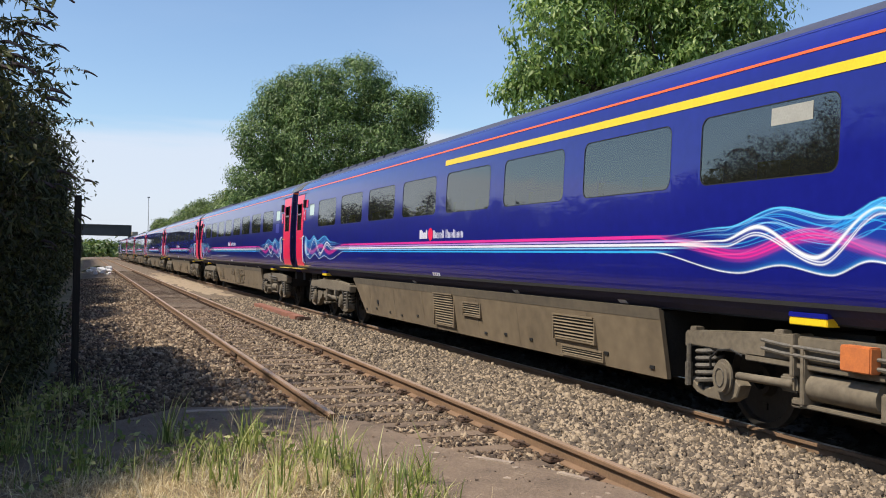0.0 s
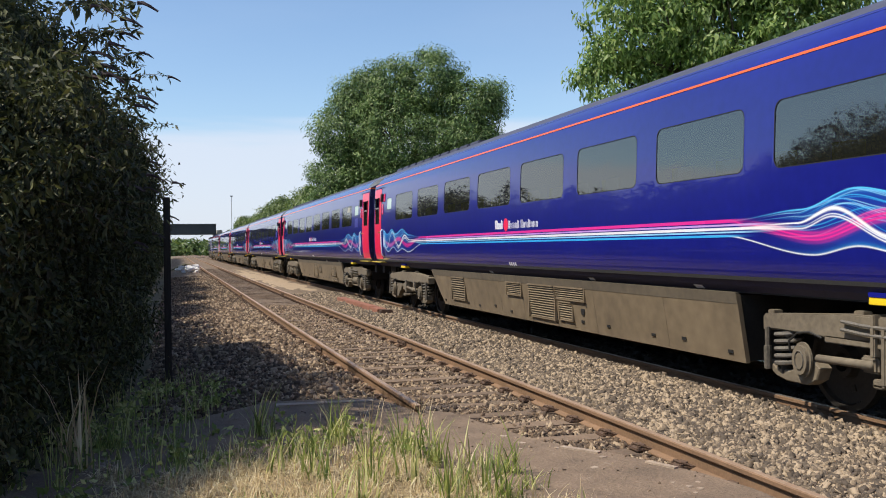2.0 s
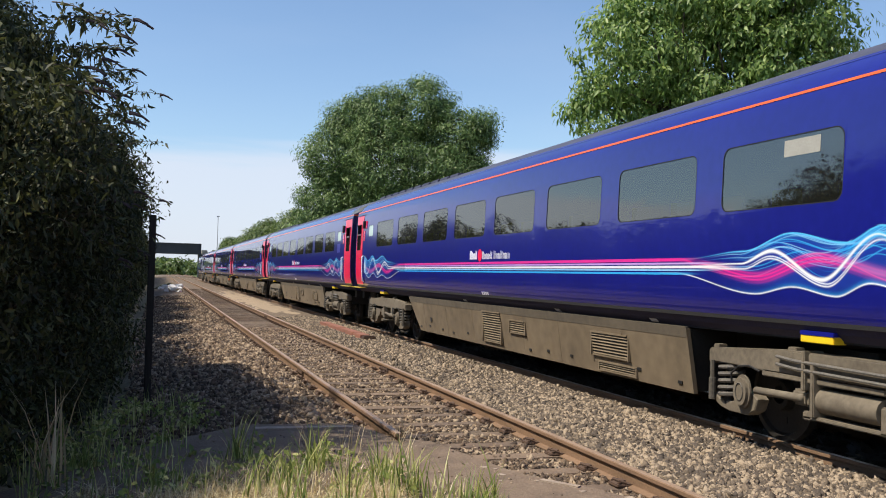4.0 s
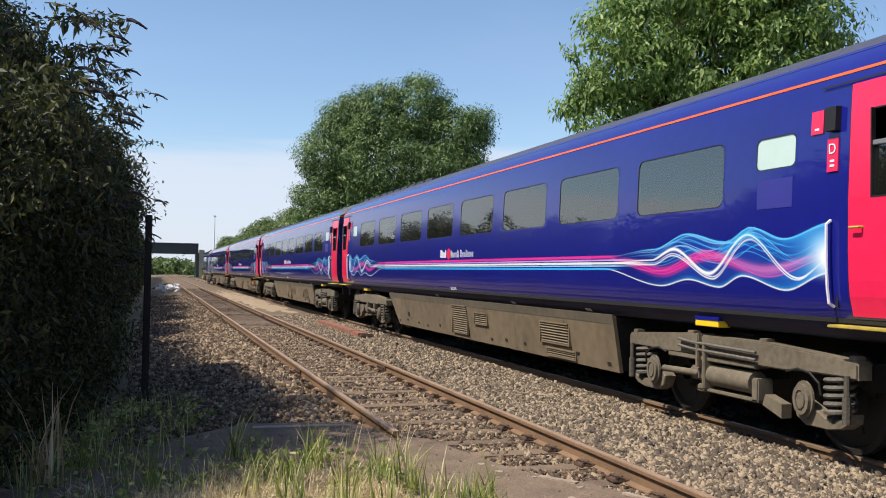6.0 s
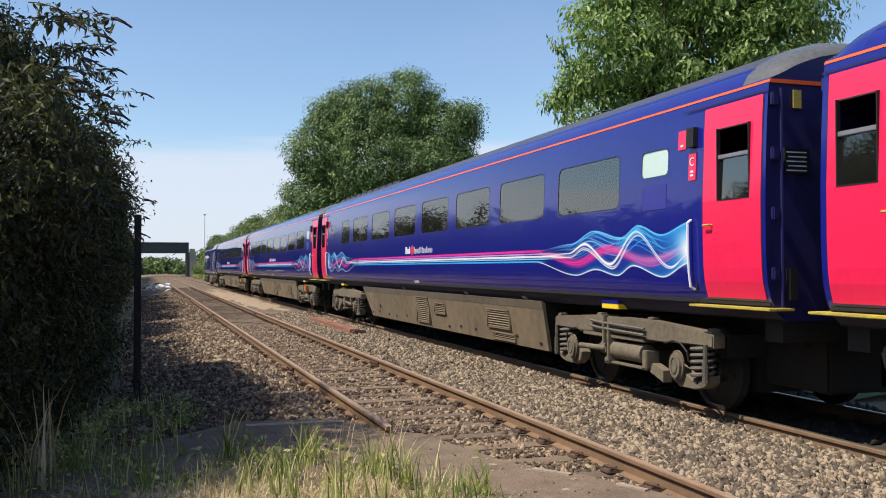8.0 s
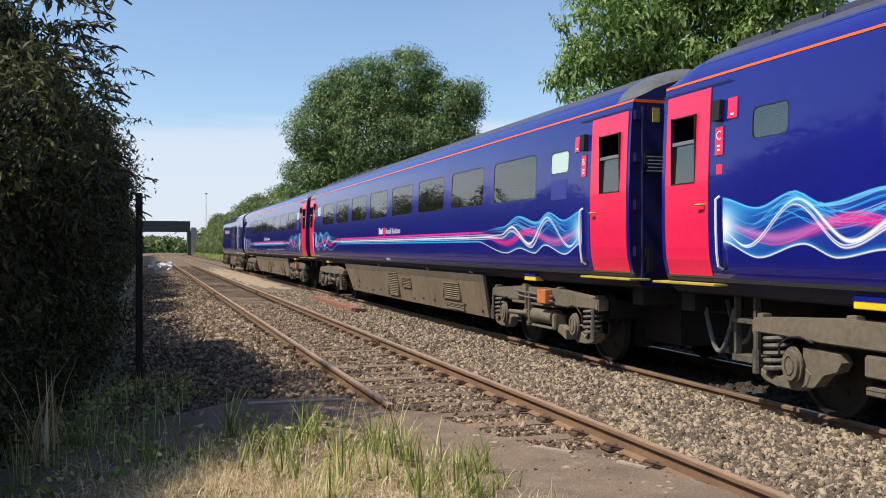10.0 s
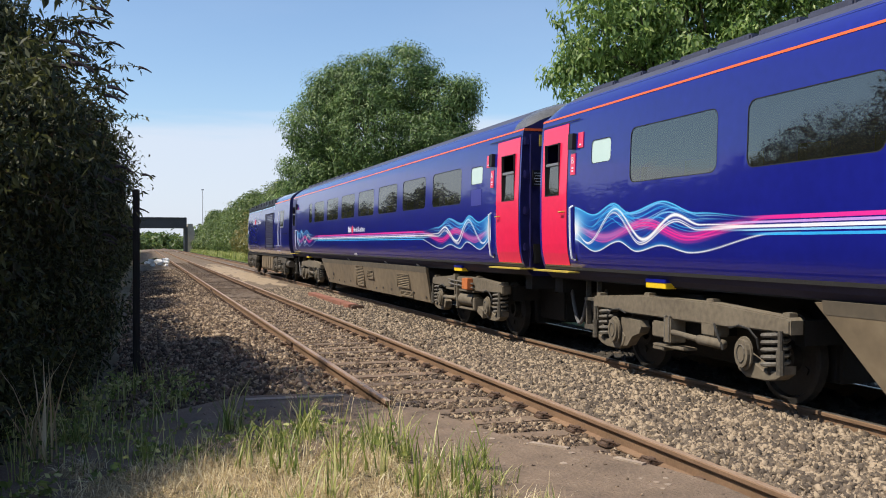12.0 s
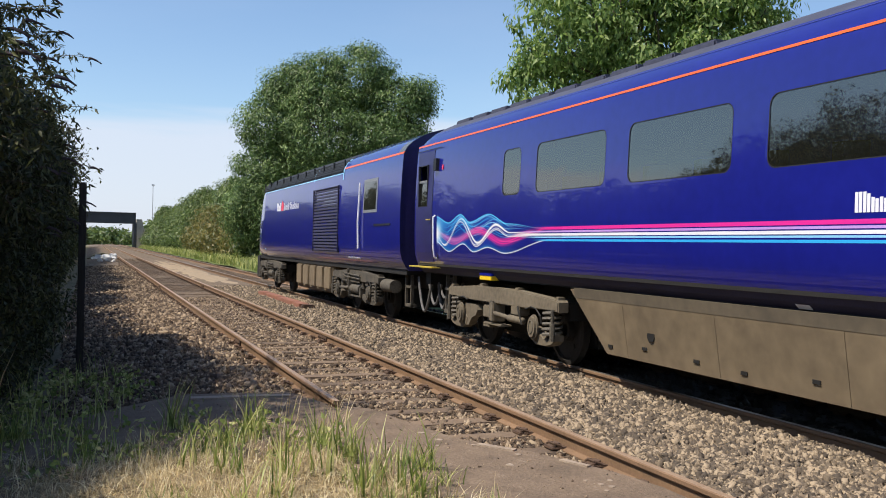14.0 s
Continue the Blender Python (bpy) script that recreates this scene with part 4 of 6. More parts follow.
    ribbon(bm, lambda y: (3.262, 3.288), Y0 - 0.005, Y1 + 0.005, 0.005, 1)
    part("orange_line", bm, ORANGE, coach, "thin orange cantrail line")
    if yellow:
        bm = bmesh.new()
        ribbon(bm, lambda y: (3.03, 3.115), 1.6, L - 11.6, 0.005, 1)
        part("yellow_band", bm, YELLOW, coach, "yellow first-class band")
    bm = bmesh.new()
    ribbon(bm, lambda y: (3.47, 3.478), Y0 + 0.4, Y1 - 0.4, 0.008, 1)
    part("gutter", bm, ACCESS, coach)
    for k in range(10):
        y = 14.9 + k * 0.72
        bm = bmesh.new()
        box(bm, -0.85, -0.3, y, y + 0.6, 3.62, 3.715, 0.02)
        part("roof_vent", bm, ROOF, coach)
    livery(coach, (True, True))
    brand_bars(coach, 11.6, 1.86)
    for e in (0, 1):
        w = (lambda u: u) if e == 0 else (lambda u: L - u)
        ya, yb = sorted((w(1.40), w(1.53)))
        lamp = plate(coach, ya, yb, 2.80, 3.0, RUBBER, "door_lamp", 0.06)
        ya, yb = sorted((w(1.60), w(1.75)))
        pl = plate(coach, ya, yb, 2.80, 3.0, RED, "notice_plate") if not (blue_rear and e == 1) else plate(coach, ya, ya + 0.06, 2.8, 2.88, RED, "notice_plate")
        if not (blue_rear and e == 1):
            plate(pl, ya + 0.05, yb - 0.05, 2.83, 2.85, WHITE, "notice_bar", 0.016)
        ya, yb = sorted((w(1.41), w(1.54)))
        if not (blue_rear and e == 1):
            pl = plate(coach, ya, yb, 2.46, 2.74, RED, "coach_letter_plate")
            letter(code, pl, (ya + yb) / 2, 2.61, 0.125, WHITE, 0.016)
            for k in (0, 1):
                plate(pl, ya + 0.04, yb - 0.04, 2.5 + 0.04 * k, 2.52 + 0.04 * k, WHITE, "notice_bar", 0.016)
        ya, yb = sorted((w(3.2), w(3.62)))
        bm = bmesh.new()
        box(bm, -1.29, -1.15, ya, yb, 1.05, 1.13, 0.006)
        yp = part("jacking_plate", bm, YELLOW, coach, "yellow jacking-point plate")
        bm = bmesh.new()
        box(bm, -1.295, -1.15, ya - 0.005, yb + 0.005, 1.11, 1.155, 0.006)
        part("plate_band", bm, BLUE, yp)
    for k in range(4):
        plate(coach, 11.9 - k * 0.09, 11.96 - k * 0.09, 1.24, 1.295, WHITE, "number_bar", 0.005)
    for y in (6.2, 8.9, 13.1):
        plate(coach, y, y + 0.16, 1.08, 1.12, WHITE, "stencil_bar", 0.008)
    skirts(coach, code == "F")
    bogie(coach, 3.20, False)
    bogie(coach, L - 3.72, True)
    wheels(coach, (1.90, 4.50, L - 5.02, L - 2.42))
    if code in "ABK":
        bm = bmesh.new()
        box(bm, -1.36, -1.25, 2.70, 3.00, 0.74, 0.94, 0.01)
        part("orange_box", bm, LIDORANGE, coach, "orange-painted equipment box on the bogie")
    return coach


# ---- power car ----
def make_power_car():
    pc = thing("power_car", "dark blue diesel power car with black louvres at the train's tail", "locomotive")
    a, b = 0.42, 14.8
    top = [(x, z) for x, z in HALF]
    full = [(-x, z) for x, z in top] + [(x, z) for x, z in top[-2::-1]]
    bm = bmesh.new()
    low = [(x, z) for x, z in full if z <= 3.31]
    for sgn in (-1, 1):
        side = [(x, z) for x, z in full if x * sgn > 0 and z <= 3.31]
        rings = [[bm.verts.new((x, y, z)) for x, z in side] for y in (a, b)]
        for i in range(len(side) - 1):
            bm.faces.new((rings[0][i], rings[0][i + 1], rings[1][i + 1], rings[1][i]))
    part("body_side", bm, BLUE, pc, "glossy dark blue side", smooth=True)
    arc = [(x, z) for x, z in full if z >= 3.30]
    for y0, y1, mat, name in ((a, 4.7, BLUE, "guard_roof"), (4.7, b, RUBBER, "engine_roof")):
        bm = bmesh.new()
        rings = [[bm.verts.new((x, y, z)) for x, z in arc] for y in (y0, y1)]
        for i in range(len(arc) - 1):
            bm.faces.new((rings[0][i], rings[0][i + 1], rings[1][i + 1], rings[1][i]))
        part(name, bm, mat, pc, smooth=True)
    bm = bmesh.new()
    vs = [bm.verts.new((x, a + 0.01, z)) for x, z in full]
    bm.faces.new(vs)
    endp = part("end_panel", bm, ENDBLUE, pc)
    bm = bmesh.new()
    box(bm, -0.5, 0.5, 0.02, a, 1.1, 3.2, 0.03)
    part("gangway", bm, RUBBER, endp)
    bm = bmesh.new()
    rings = []
    for y, kx, ztop in ((b, 1.0, 3.80), (15.5, 0.985, 3.62), (16.2, 0.95, 2.95), (16.8, 0.88, 2.3), (17.2, 0.78, 2.05)):
        rings.append([bm.verts.new((x * kx, y - 0.12 * abs(x) * (y > b), 1.06 + (z - 1.06) * (ztop - 1.06) / 2.74)) for x, z in full])
    for p, q in zip(rings, rings[1:]):
        for i in range(len(full) - 1):
            bm.faces.new((p[i], p[i + 1], q[i + 1], q[i]))
    bm.faces.new(rings[-1])
    part("nose", bm, BLUE, pc, "sloping dark blue cab", smooth=True)
    plate(pc, 14.62, 14.72, 1.3, 3.25, ICE, "cab_edge_strip", 0.01)
    xf = lambda z: skin(z)
    grille(pc, 5.02, 7.52, 1.36, 2.88, xf, 20, "radiator_louvre", SOLE)
    bm = bmesh.new()
    for lo, hi in ((3.19, 3.24), (3.24, 3.30), (3.30, 3.40), (3.40, 3.50), (3.50, 3.59)):
        ribbon(bm, lambda y: (lo, hi), 4.75, b, 0.003, 1)
    part("engine_cantrail", bm, RUBBER, pc, "black louvred cantrail")
    # grey band painting the highlight on the rounded roof end
    bm = bmesh.new()
    for lo, hi in ((3.296, 3.40), (3.40, 3.50)):
        ribbon(bm, lambda y: (lo, hi), a, a + 0.35, 0.003, 1)
    part("dome_highlight", bm, DOMEGREY, pc, smooth=True)
    for k in range(10):
        y0 = 4.8 + k * 1.04
        grille(pc, y0 + 0.03, y0 + 1.0, 3.23, 3.47, lambda z: skin(z, 0.004), 5, "roof_louvre", RUBBER)
    for y in (1.75, 3.05):
        bm = bmesh.new()
        ribbon(bm, lambda z: (1.25, 3.1), y, y + 0.015, 0.003, 1)
        part("luggage_door_seam", bm, RUBBER, pc)
    plate(pc, 1.92, 2.92, 2.20, 2.90, GALV, "window_surround", 0.008)
    plate(pc, 1.99, 2.85, 2.26, 2.84, GLASS, "guard_window", 0.012)
    bm = bmesh.new()
    tube(bm, [(skin(1.45, 0.05), 3.15, 1.45), (skin(2.0, 0.05), 3.15, 2.0), (skin(2.85, 0.05), 3.1, 2.85)], 0.02, 6)
    part("grab_rail", bm, WHITE, pc, "white grab rail")
    plate(pc, 1.0, 2.1, 1.92, 1.96, RUBBER, "rubbing_strip")
    plate(pc, 3.3, 4.3, 1.22, 1.25, WHITE, "stencil_bar")
    bm = bmesh.new()
    ribbon(bm, lambda y: (3.255, 3.292), a, 4.7, 0.005, 1)
    part("orange_line", bm, ORANGE, pc)
    bm = bmesh.new()
    ribbon(bm, lambda y: (3.155, 3.175), 4.7, b, 0.006, 1)
    for lo, hi in ((3.02, 3.12), (3.12, 3.24), (3.24, 3.30), (3.30, 3.40), (3.40, 3.50)):
        ribbon(bm, lambda y: (lo, hi), 4.68, 4.75, 0.006, 1)
        if lo > 3.1:
            ribbon(bm, lambda y: (lo, hi), 7.62, 7.68, 0.008, 1)
    part("pale_edge_line", bm, ICE, pc)
    bm = bmesh.new()
    tube(bm, [(-1.12, 1.35, 0.72), (-1.12, 1.40, 0.72), (-1.12, 1.95, 0.72), (-1.12, 2.0, 0.72)], 0.13, 16)
    part("air_cylinder", bm, BOGIE, pc, "dusty round air cylinder", smooth=True).data.set_sharp_from_angle(angle=radians(40))
    for k in range(3):
        bm = bmesh.new()
        tube(bm, [(-0.95 + 0.2 * k, 0.5 - 0.75 * q, 0.95 - (0.62 - 0.12 * k) * math.sin(math.pi * q)) for q in [i / 12 for i in range(13)]], 0.024, 7)
        part("jumper_hose", bm, HOSE, pc, "looped grey hose")
    bm = bmesh.new()
    box(bm, -1.05, -0.93, 0.62, 0.98, 0.36, 0.42, 0.008)
    box(bm, -1.05, -0.93, 0.62, 0.98, 0.72, 0.77, 0.008)
    for y in (0.62, 0.94):
        box(bm, -1.05, -1.0, y, y + 0.04, 0.36, 1.05)
    part("step_iron", bm, BOGIE, pc)
    for k in range(7):
        bm = bmesh.new()
        y = 2.5 + 0.42 * k
        box(bm, -1.22, -1.05, y, y + 0.2 + 0.05 * (k % 3), 0.55 + 0.08 * (k % 2), 0.82 + 0.06 * (k % 3), 0.02)
        part("bogie_gear", bm, BOGIE, pc)
    brand_bars(pc, 11.2, 2.50, 1.62)
    bm = bmesh.new()
    box(bm, -1.15, 1.15, 6.2, 10.4, 0.3, 1.06, 0.05)
    part("fuel_tank", bm, DUST, pc, "dusty fuel tank")
    for k in range(5):
        bm = bmesh.new()
        box(bm, -1.22, -1.1, 6.3 + k * 0.82, 6.95 + k * 0.82, 0.4, 0.95, 0.02)
        part("tank_lid", bm, DUST, pc)
    bm = bmesh.new()
    box(bm, -1.18, 1.18, a + 0.1, 16.6, 0.98, 1.1)
    box(bm, -0.6, 0.6, a + 0.2, 16.4, 0.7, 1.0)
    part("underframe", bm, DARK, pc)
    bm = bmesh.new()
    box(bm, -1.2, 1.2, 16.4, 17.0, 0.3, 1.08, 0.04)
    part("snowplough_valance", bm, DARK, pc)
    for yc in (4.0, 14.2):
        bogie(pc, yc, False, BOGIE, BOGIE)
    wheels(pc, (2.7, 5.3, 12.9, 15.5))
    return pc


# ---- ground and track ----
XN = (2.297, 3.802)   # rails of the near line
XM = (5.988, 7.493)   # rails of the main line


def noisy_sheet(name, xs, ys, zf, mat, kind="structure", label="", category=""):
    verts = [(x, y, zf(x, y)) for y in ys for x in xs]
    n = len(xs)
    faces = [(j * n + i, j * n + i + 1, (j + 1) * n + i + 1, (j + 1) * n + i) for j in range(len(ys) - 1) for i in range(n - 1)]
    ob = mesh_from(name, verts, faces, mat)
    return tagged(ob, label, category, "", kind)


def steps(*spans):
    out = []
    for a, b, d in spans:
        n = max(1, round((b - a) / d))
        out += [a + (b - a) * i / n for i in range(n)]
    return out + [spans[-1][1]]


def ground_z(x, y):
    far = max(0.0, abs(x - 4) - 9) / 40
    return -0.27 + 0.05 * noise.noise((x * 0.5, y * 0.5, 0)) + 0.02 * noise.noise((x * 3, y * 3, 5)) + min(0.6, far * 0.4)


def bed_z(x, y):
    z = -0.165
    if 4.05 < x < 5.93:
        z = -0.165 + 0.08 * min(1, (x - 4.05) / 0.3, (5.93 - x) / 0.12)
    if x < 1.4:
        z -= 0.06 * min(1, (1.4 - x) / 1.2) + 0.1 * max(0, 0.1 - x)
    if x > 8.3:
        z -= 0.2 * min(1, (x - 8.3) / 0.9)
    return z + 0.018 * noise.noise((x * 4, y * 4, 1)) + 0.012 * noise.noise((x * 14, y * 14, 3))


noisy_sheet("ground", steps((-600, -60, 90), (-60, -4, 8), (-4, 12, 0.4), (12, 60, 8), (60, 700, 90)), steps((-300, -20, 40), (-20, 2, 2), (2, 24, 0.4), (24, 80, 4), (80, 900, 60)), ground_z, EARTH, label="rough earth with dry grass", category="ground")
noisy_sheet("ballast_bed", steps((-0.7, 1.4, 0.15), (1.4, 9.2, 0.09)), steps((-60, 3, 6), (3, 20, 0.09), (20, 50, 0.5), (50, 420, 8)), bed_z, BED, label="brown and grey stone ballast under the tracks", category="ballast")
# dark sheet that paints the train's shade between the main rails
noisy_sheet("oily_four_foot", steps((6.05, 7.43, 0.12)), steps((3, 31, 0.25)), lambda x, y: bed_z(x, y) + 0.02, SHADEBED, label="ballast coloured dark for the train's shade between the main line rails", category="ballast")
noisy_sheet("verge", steps((8.9, 16, 0.6)), steps((10, 260, 3)), lambda x, y: -0.2 + 0.12 * (x - 8.9) + 0.1 * noise.noise((x * 0.6, y * 0.6, 2)), MEADOW, label="green grassy bank beside the line", category="verge")


noisy_sheet("sandy_patch", steps((4.0, 5.75, 0.1)), steps((34, 76, 0.5)), lambda x, y: bed_z(x, y) + 0.02 * max(-2, 0.75 - (abs(y - 54) / 20) ** 2 - (abs(x - 4.9) / 0.75) ** 4 + 1.3 * noise.noise((x * 1.6, y * 0.5, 7))), SAND, label="pale sandy gravel between the tracks", category="gravel")


def rail_profile(x):
    h = 0.036
    return [(x - 0.068, -0.158), (x + 0.068, -0.158), (x + 0.068, -0.147), (x + 0.012, -0.13), (x + 0.010, -0.045), (x + h, -0.034), (x + h, -0.006), (x + h - 0.008, 0.0), (x - h + 0.008, 0.0), (x - h, -0.006), (x - h, -0.034), (x - 0.010, -0.045), (x - 0.012, -0.13), (x - 0.068, -0.147)]


def rail(track, x, y0, y1, top):
    bm = bmesh.new()
    prism(bm, rail_profile(x), "y", y0, y1)
    r = part("rail", bm, RUST, track)
    bm = bmesh.new()
    prism(bm, [(x - 0.026, 0.0005), (x + 0.026, 0.0005), (x + 0.024, 0.002), (x - 0.024, 0.002)], "y", y0, y1)
    part("running_band", bm, top, r)
    return r


near_line = thing("track_near", "rusty bullhead siding track on timber sleepers", "railway track", kind="structure")
main_line = thing("track_main", "main line track with polished rail heads", "railway track", kind="structure")
rail(near_line, XN[0], 8.75, 420, RUSTTOP)
rail(near_line, XN[1], -60, 420, RUSTTOP)
rail(main_line, XM[0], -60, 420, STEEL)
rail(main_line, XM[1], -60, 420, STEEL)


def fishplate(track, x, y):
    for s in (-1, 1):
        bm = bmesh.new()
        box(bm, *sorted((x + s * 0.012, x + s * 0.036)), y - 0.28, y + 0.28, -0.125, -0.05, 0.006)
        for k in (-0.2, -0.07, 0.07, 0.2):
            tube(bm, [(x + s * 0.036, y + k, -0.088), (x + s * 0.058, y + k, -0.088)], 0.018, 6)
        part("fishplate", bm, CHAIR, track)


for y in (15.1, 33.4, 51.7):
    fishplate(near_line, XN[0], y)
    fishplate(near_line, XN[1], y + 0.4)


def sleeper_mesh():
    bm = bmesh.new()
    box(bm, -1.3, 1.3, -0.125, 0.125, -0.30, -0.148, 0.012)
    me = bpy.data.meshes.new("sleeper")
    bm.to_mesh(me)
    bm.free()
    me.materials.append(TIMBER)
    return me


def chair_mesh():
    bm = bmesh.new()
    box(bm, -0.16, 0.16, -0.085, 0.085, -0.150, -0.125, 0.008)
    for s in (-1, 1):
        prism(bm, [(s * 0.05, -0.128), (s * 0.15, -0.128), (s * 0.12, -0.112), (s * 0.06, -0.095)], "y", -0.045, 0.045)
        for k in (-0.06, 0.06):
            tube(bm, [(s * 0.125, k, -0.13), (s * 0.125, k, -0.108)], 0.014, 6)
    tube(bm, [(-0.06, -0.07, -0.118), (-0.12, -0.05, -0.10), (-0.12, 0.05, -0.10), (-0.06, 0.07, -0.118)], 0.011, 6)
    me = bpy.data.meshes.new("chair")
    bm.to_mesh(me)
    bm.free()
    me.materials.append(CHAIR)
    return me


SLEEPER, CHAIRM = sleeper_mesh(), chair_mesh()
rs = random.Random(11)
for track, xs, n, y0 in ((near_line, XN, 120, 5.58), (main_line, XM, 90, 3.0)):
    for k in range(n):
        y = y0 + 0.652 * k + rs.uniform(-0.03, 0.03)
        s = new("sleeper", SLEEPER)
        s.parent, s.location = track, ((xs[0] + xs[1]) / 2 + rs.uniform(-0.02, 0.02), y, rs.uniform(-0.012, 0.004))
        s.rotation_euler.z = rs.uniform(-0.012, 0.012)
        for x in xs:
            if track is main_line or x == XN[0] and y < 8.9:
                continue
            c = new("chair", CHAIRM)
            c.parent, c.location = track, (x, y, 0)


# ---- scattered stones ----
def tri_mesh(name, V, F, mat, label, category, kind="stuff"):
    me = bpy.data.meshes.new(name)
    V, F = np.asarray(V, np.float32), np.asarray(F, np.int32)
    me.vertices.add(len(V))
    me.vertices.foreach_set("co", V.ravel())
    me.loops.add(F.size)
    me.loops.foreach_set("vertex_index", F.ravel())
    me.polygons.add(len(F))
    me.polygons.foreach_set("loop_start", np.arange(0, F.size, F.shape[1], dtype=np.int32))
    me.update(calc_edges=True)
    me.validate()
    me.materials.append(mat)
    ob = new(name, me)
    return tagged(ob, label, category, "", kind) if label else ob


def turns(rng, n):
    q = rng.normal(size=(n, 4))
    q /= np.linalg.norm(q, axis=1)[:, None]
    w, x, y, z = q.T
    return np.stack([1 - 2 * (y * y + z * z), 2 * (x * y - z * w), 2 * (x * z + y * w), 2 * (x * y + z * w), 1 - 2 * (x * x + z * z), 2 * (y * z - x * w), 2 * (x * z - y * w), 2 * (y * z + x * w), 1 - 2 * (x * x + y * y)], 1).reshape(n, 3, 3)


def stones(name, spots, size, seed, mat, label, kinds=24):
    rng = np.random.default_rng(seed)
    base = np.array([(x, y, z) for x in (-1, 1) for y in (-1, 1) for z in (-1, 1)], float) * 0.78
    tri = np.array([(0, 1, 3), (0, 3, 2), (4, 6, 7), (4, 7, 5), (0, 4, 5), (0, 5, 1), (2, 3, 7), (2, 7, 6), (0, 2, 6), (0, 6, 4), (1, 5, 7), (1, 7, 3)])
    forms = [(base + rng.uniform(-0.45, 0.45, base.shape)) * np.array((rng.uniform(0.9, 1.45), rng.uniform(0.6, 1.0), rng.uniform(0.3, 0.6))) for _ in range(kinds)]
    n = len(spots)
    pick = rng.integers(0, kinds, n)
    R = turns(rng, n)
    s = size * np.clip(np.exp(rng.normal(size=n) * 0.42), 0.4, 2.2)
    P = np.einsum("nij,nkj->nki", R, np.array(forms)[pick]) * s[:, None, None] + spots[:, None, :]
    F = tri[None] + (np.arange(n) * len(base))[:, None, None]
    return tri_mesh(name, P.reshape(-1, 3), F.reshape(-1, 3), mat, label, "stones")


def scatter(rng, n, x0, x1, y0, y1, lift, skip=None):
    pts = np.stack([rng.uniform(x0, x1, n), y0 + (y1 - y0) * rng.uniform(0, 1, n) ** 1.25], 1)
    if skip is not None:
        pts = pts[~skip(pts[:, 0], pts[:, 1])]
    return np.array([(x, y, bed_z(x, y) + lift) for x, y in pts])


rng = np.random.default_rng(4)
off_rails = lambda x, y: (np.abs(x - XN[0]) < 0.09) | (np.abs(x - XN[1]) < 0.09) | (np.abs(x - XM[0]) < 0.09)
on_sleeper = lambda x, y: off_rails(x, y) | (np.abs((y - 5.58 + 0.326) % 0.652 - 0.326) < 0.125) & (rng.uniform(size=len(x)) < 0.93)
stones("ballast_stones", np.concatenate([scatter(rng, 60000, 3.97, 5.95, 3.5, 13.5, 0.005), scatter(rng, 24000, 3.97, 5.95, 13.5, 34, 0.008)]), 0.019, 21, STONE, "loose grey and tan ballast stones between the tracks")
stones("four_foot_stones", scatter(rng, 28000, 2.36, 3.74, 5.4, 28, -0.002, on_sleeper), 0.0185, 22, BROWNSTONE, "small brown stones between the sleepers")
# these stones carry the under-train shade in their colour
stones("main_line_stones", scatter(rng, 9000, 6.06, 8.6, 3.5, 30, 0.005), 0.036, 24, SHADEBED, "ballast stones coloured dark for the shade under the train")
stones("cess_stones", np.concatenate([scatter(rng, 24000, -0.4, 2.22, 9.9, 30, 0.002), scatter(rng, 10000, -0.5, 2.22, 28, 62, 0.01)]), 0.024, 23, BROWNSTONE, "loose stones beside the hedge")
grit = np.stack([rng.uniform(0.4, 3.6, 500), rng.uniform(4.5, 9.6, 500), np.full(500, -0.074)], 1)
grit = grit[grit[:, 0] < 3.68 - 0.36 * np.maximum(0, grit[:, 1] - 5.6)]
stones("deck_grit", grit, 0.007, 25, BROWNSTONE, "grit and small stones lying on the tarmac")

# ---- crossing deck ----
bm = bmesh.new()
prism(bm, [(-1.2, -3), (3.70, -3), (3.70, 5.3), (3.60, 5.8), (3.30, 6.55), (2.92, 7.15), (2.60, 8.7), (2.30, 8.95), (2.05, 9.85), (0.95, 9.95), (0.2, 9.2), (-1.2, 7.0)], "z", -0.32, -0.075)
deck = tagged(part("crossing_deck", bm, TARMAC), "worn brown tarmac of a disused foot crossing", "pavement", kind="structure")
for (xa, ya), (xb, yb), w in (((3.02, 6.88), (3.22, 6.60), 0.06), ((3.42, 6.2), (3.52, 5.95), 0.05), ((1.0, 9.72), (1.5, 9.70), 0.13), ((1.52, 9.70), (2.02, 9.66), 0.11)):
    d = Vector((xb - xa, yb - ya, 0)).normalized()
    s = Vector((-d.y, d.x, 0)) * w
    bm = bmesh.new()
    prism(bm, [(xa, ya), (xb, yb), (xb - s.x, yb - s.y), (xa - s.x, ya - s.y)], "z", -0.2, -0.062)
    part("concrete_edge", bm, CONCRETE, deck, "pale broken concrete edging")

rc = random.Random(17)
for k in range(16):
    y = rc.uniform(4.6, 7.6)
    x = 3.55 - 0.34 * max(0, y - 5.6) - rc.uniform(0.02, 0.5)
    w = rc.uniform(0.012, 0.04)
    bm = bmesh.new()
    prism(bm, [(x + w * rc.uniform(0.6, 1.2) * math.cos(a * math.tau / 6), y + w * rc.uniform(0.6, 1.3) * math.sin(a * math.tau / 6)) for a in range(6)], "z", -0.1, -0.0705)
    part("pale_chip", bm, CONCRETE, deck)

# ---- lineside things ----
bm = bmesh.new()
box(bm, -0.14, -0.05, 12.84, 12.94, -0.35, 2.27, 0.012)
tagged(part("post", bm, POSTMAT), "dark upright timber post beside the hedge", "post")

cover = thing("trough_cover", "faded red cable duct lying between the tracks", "cable duct")
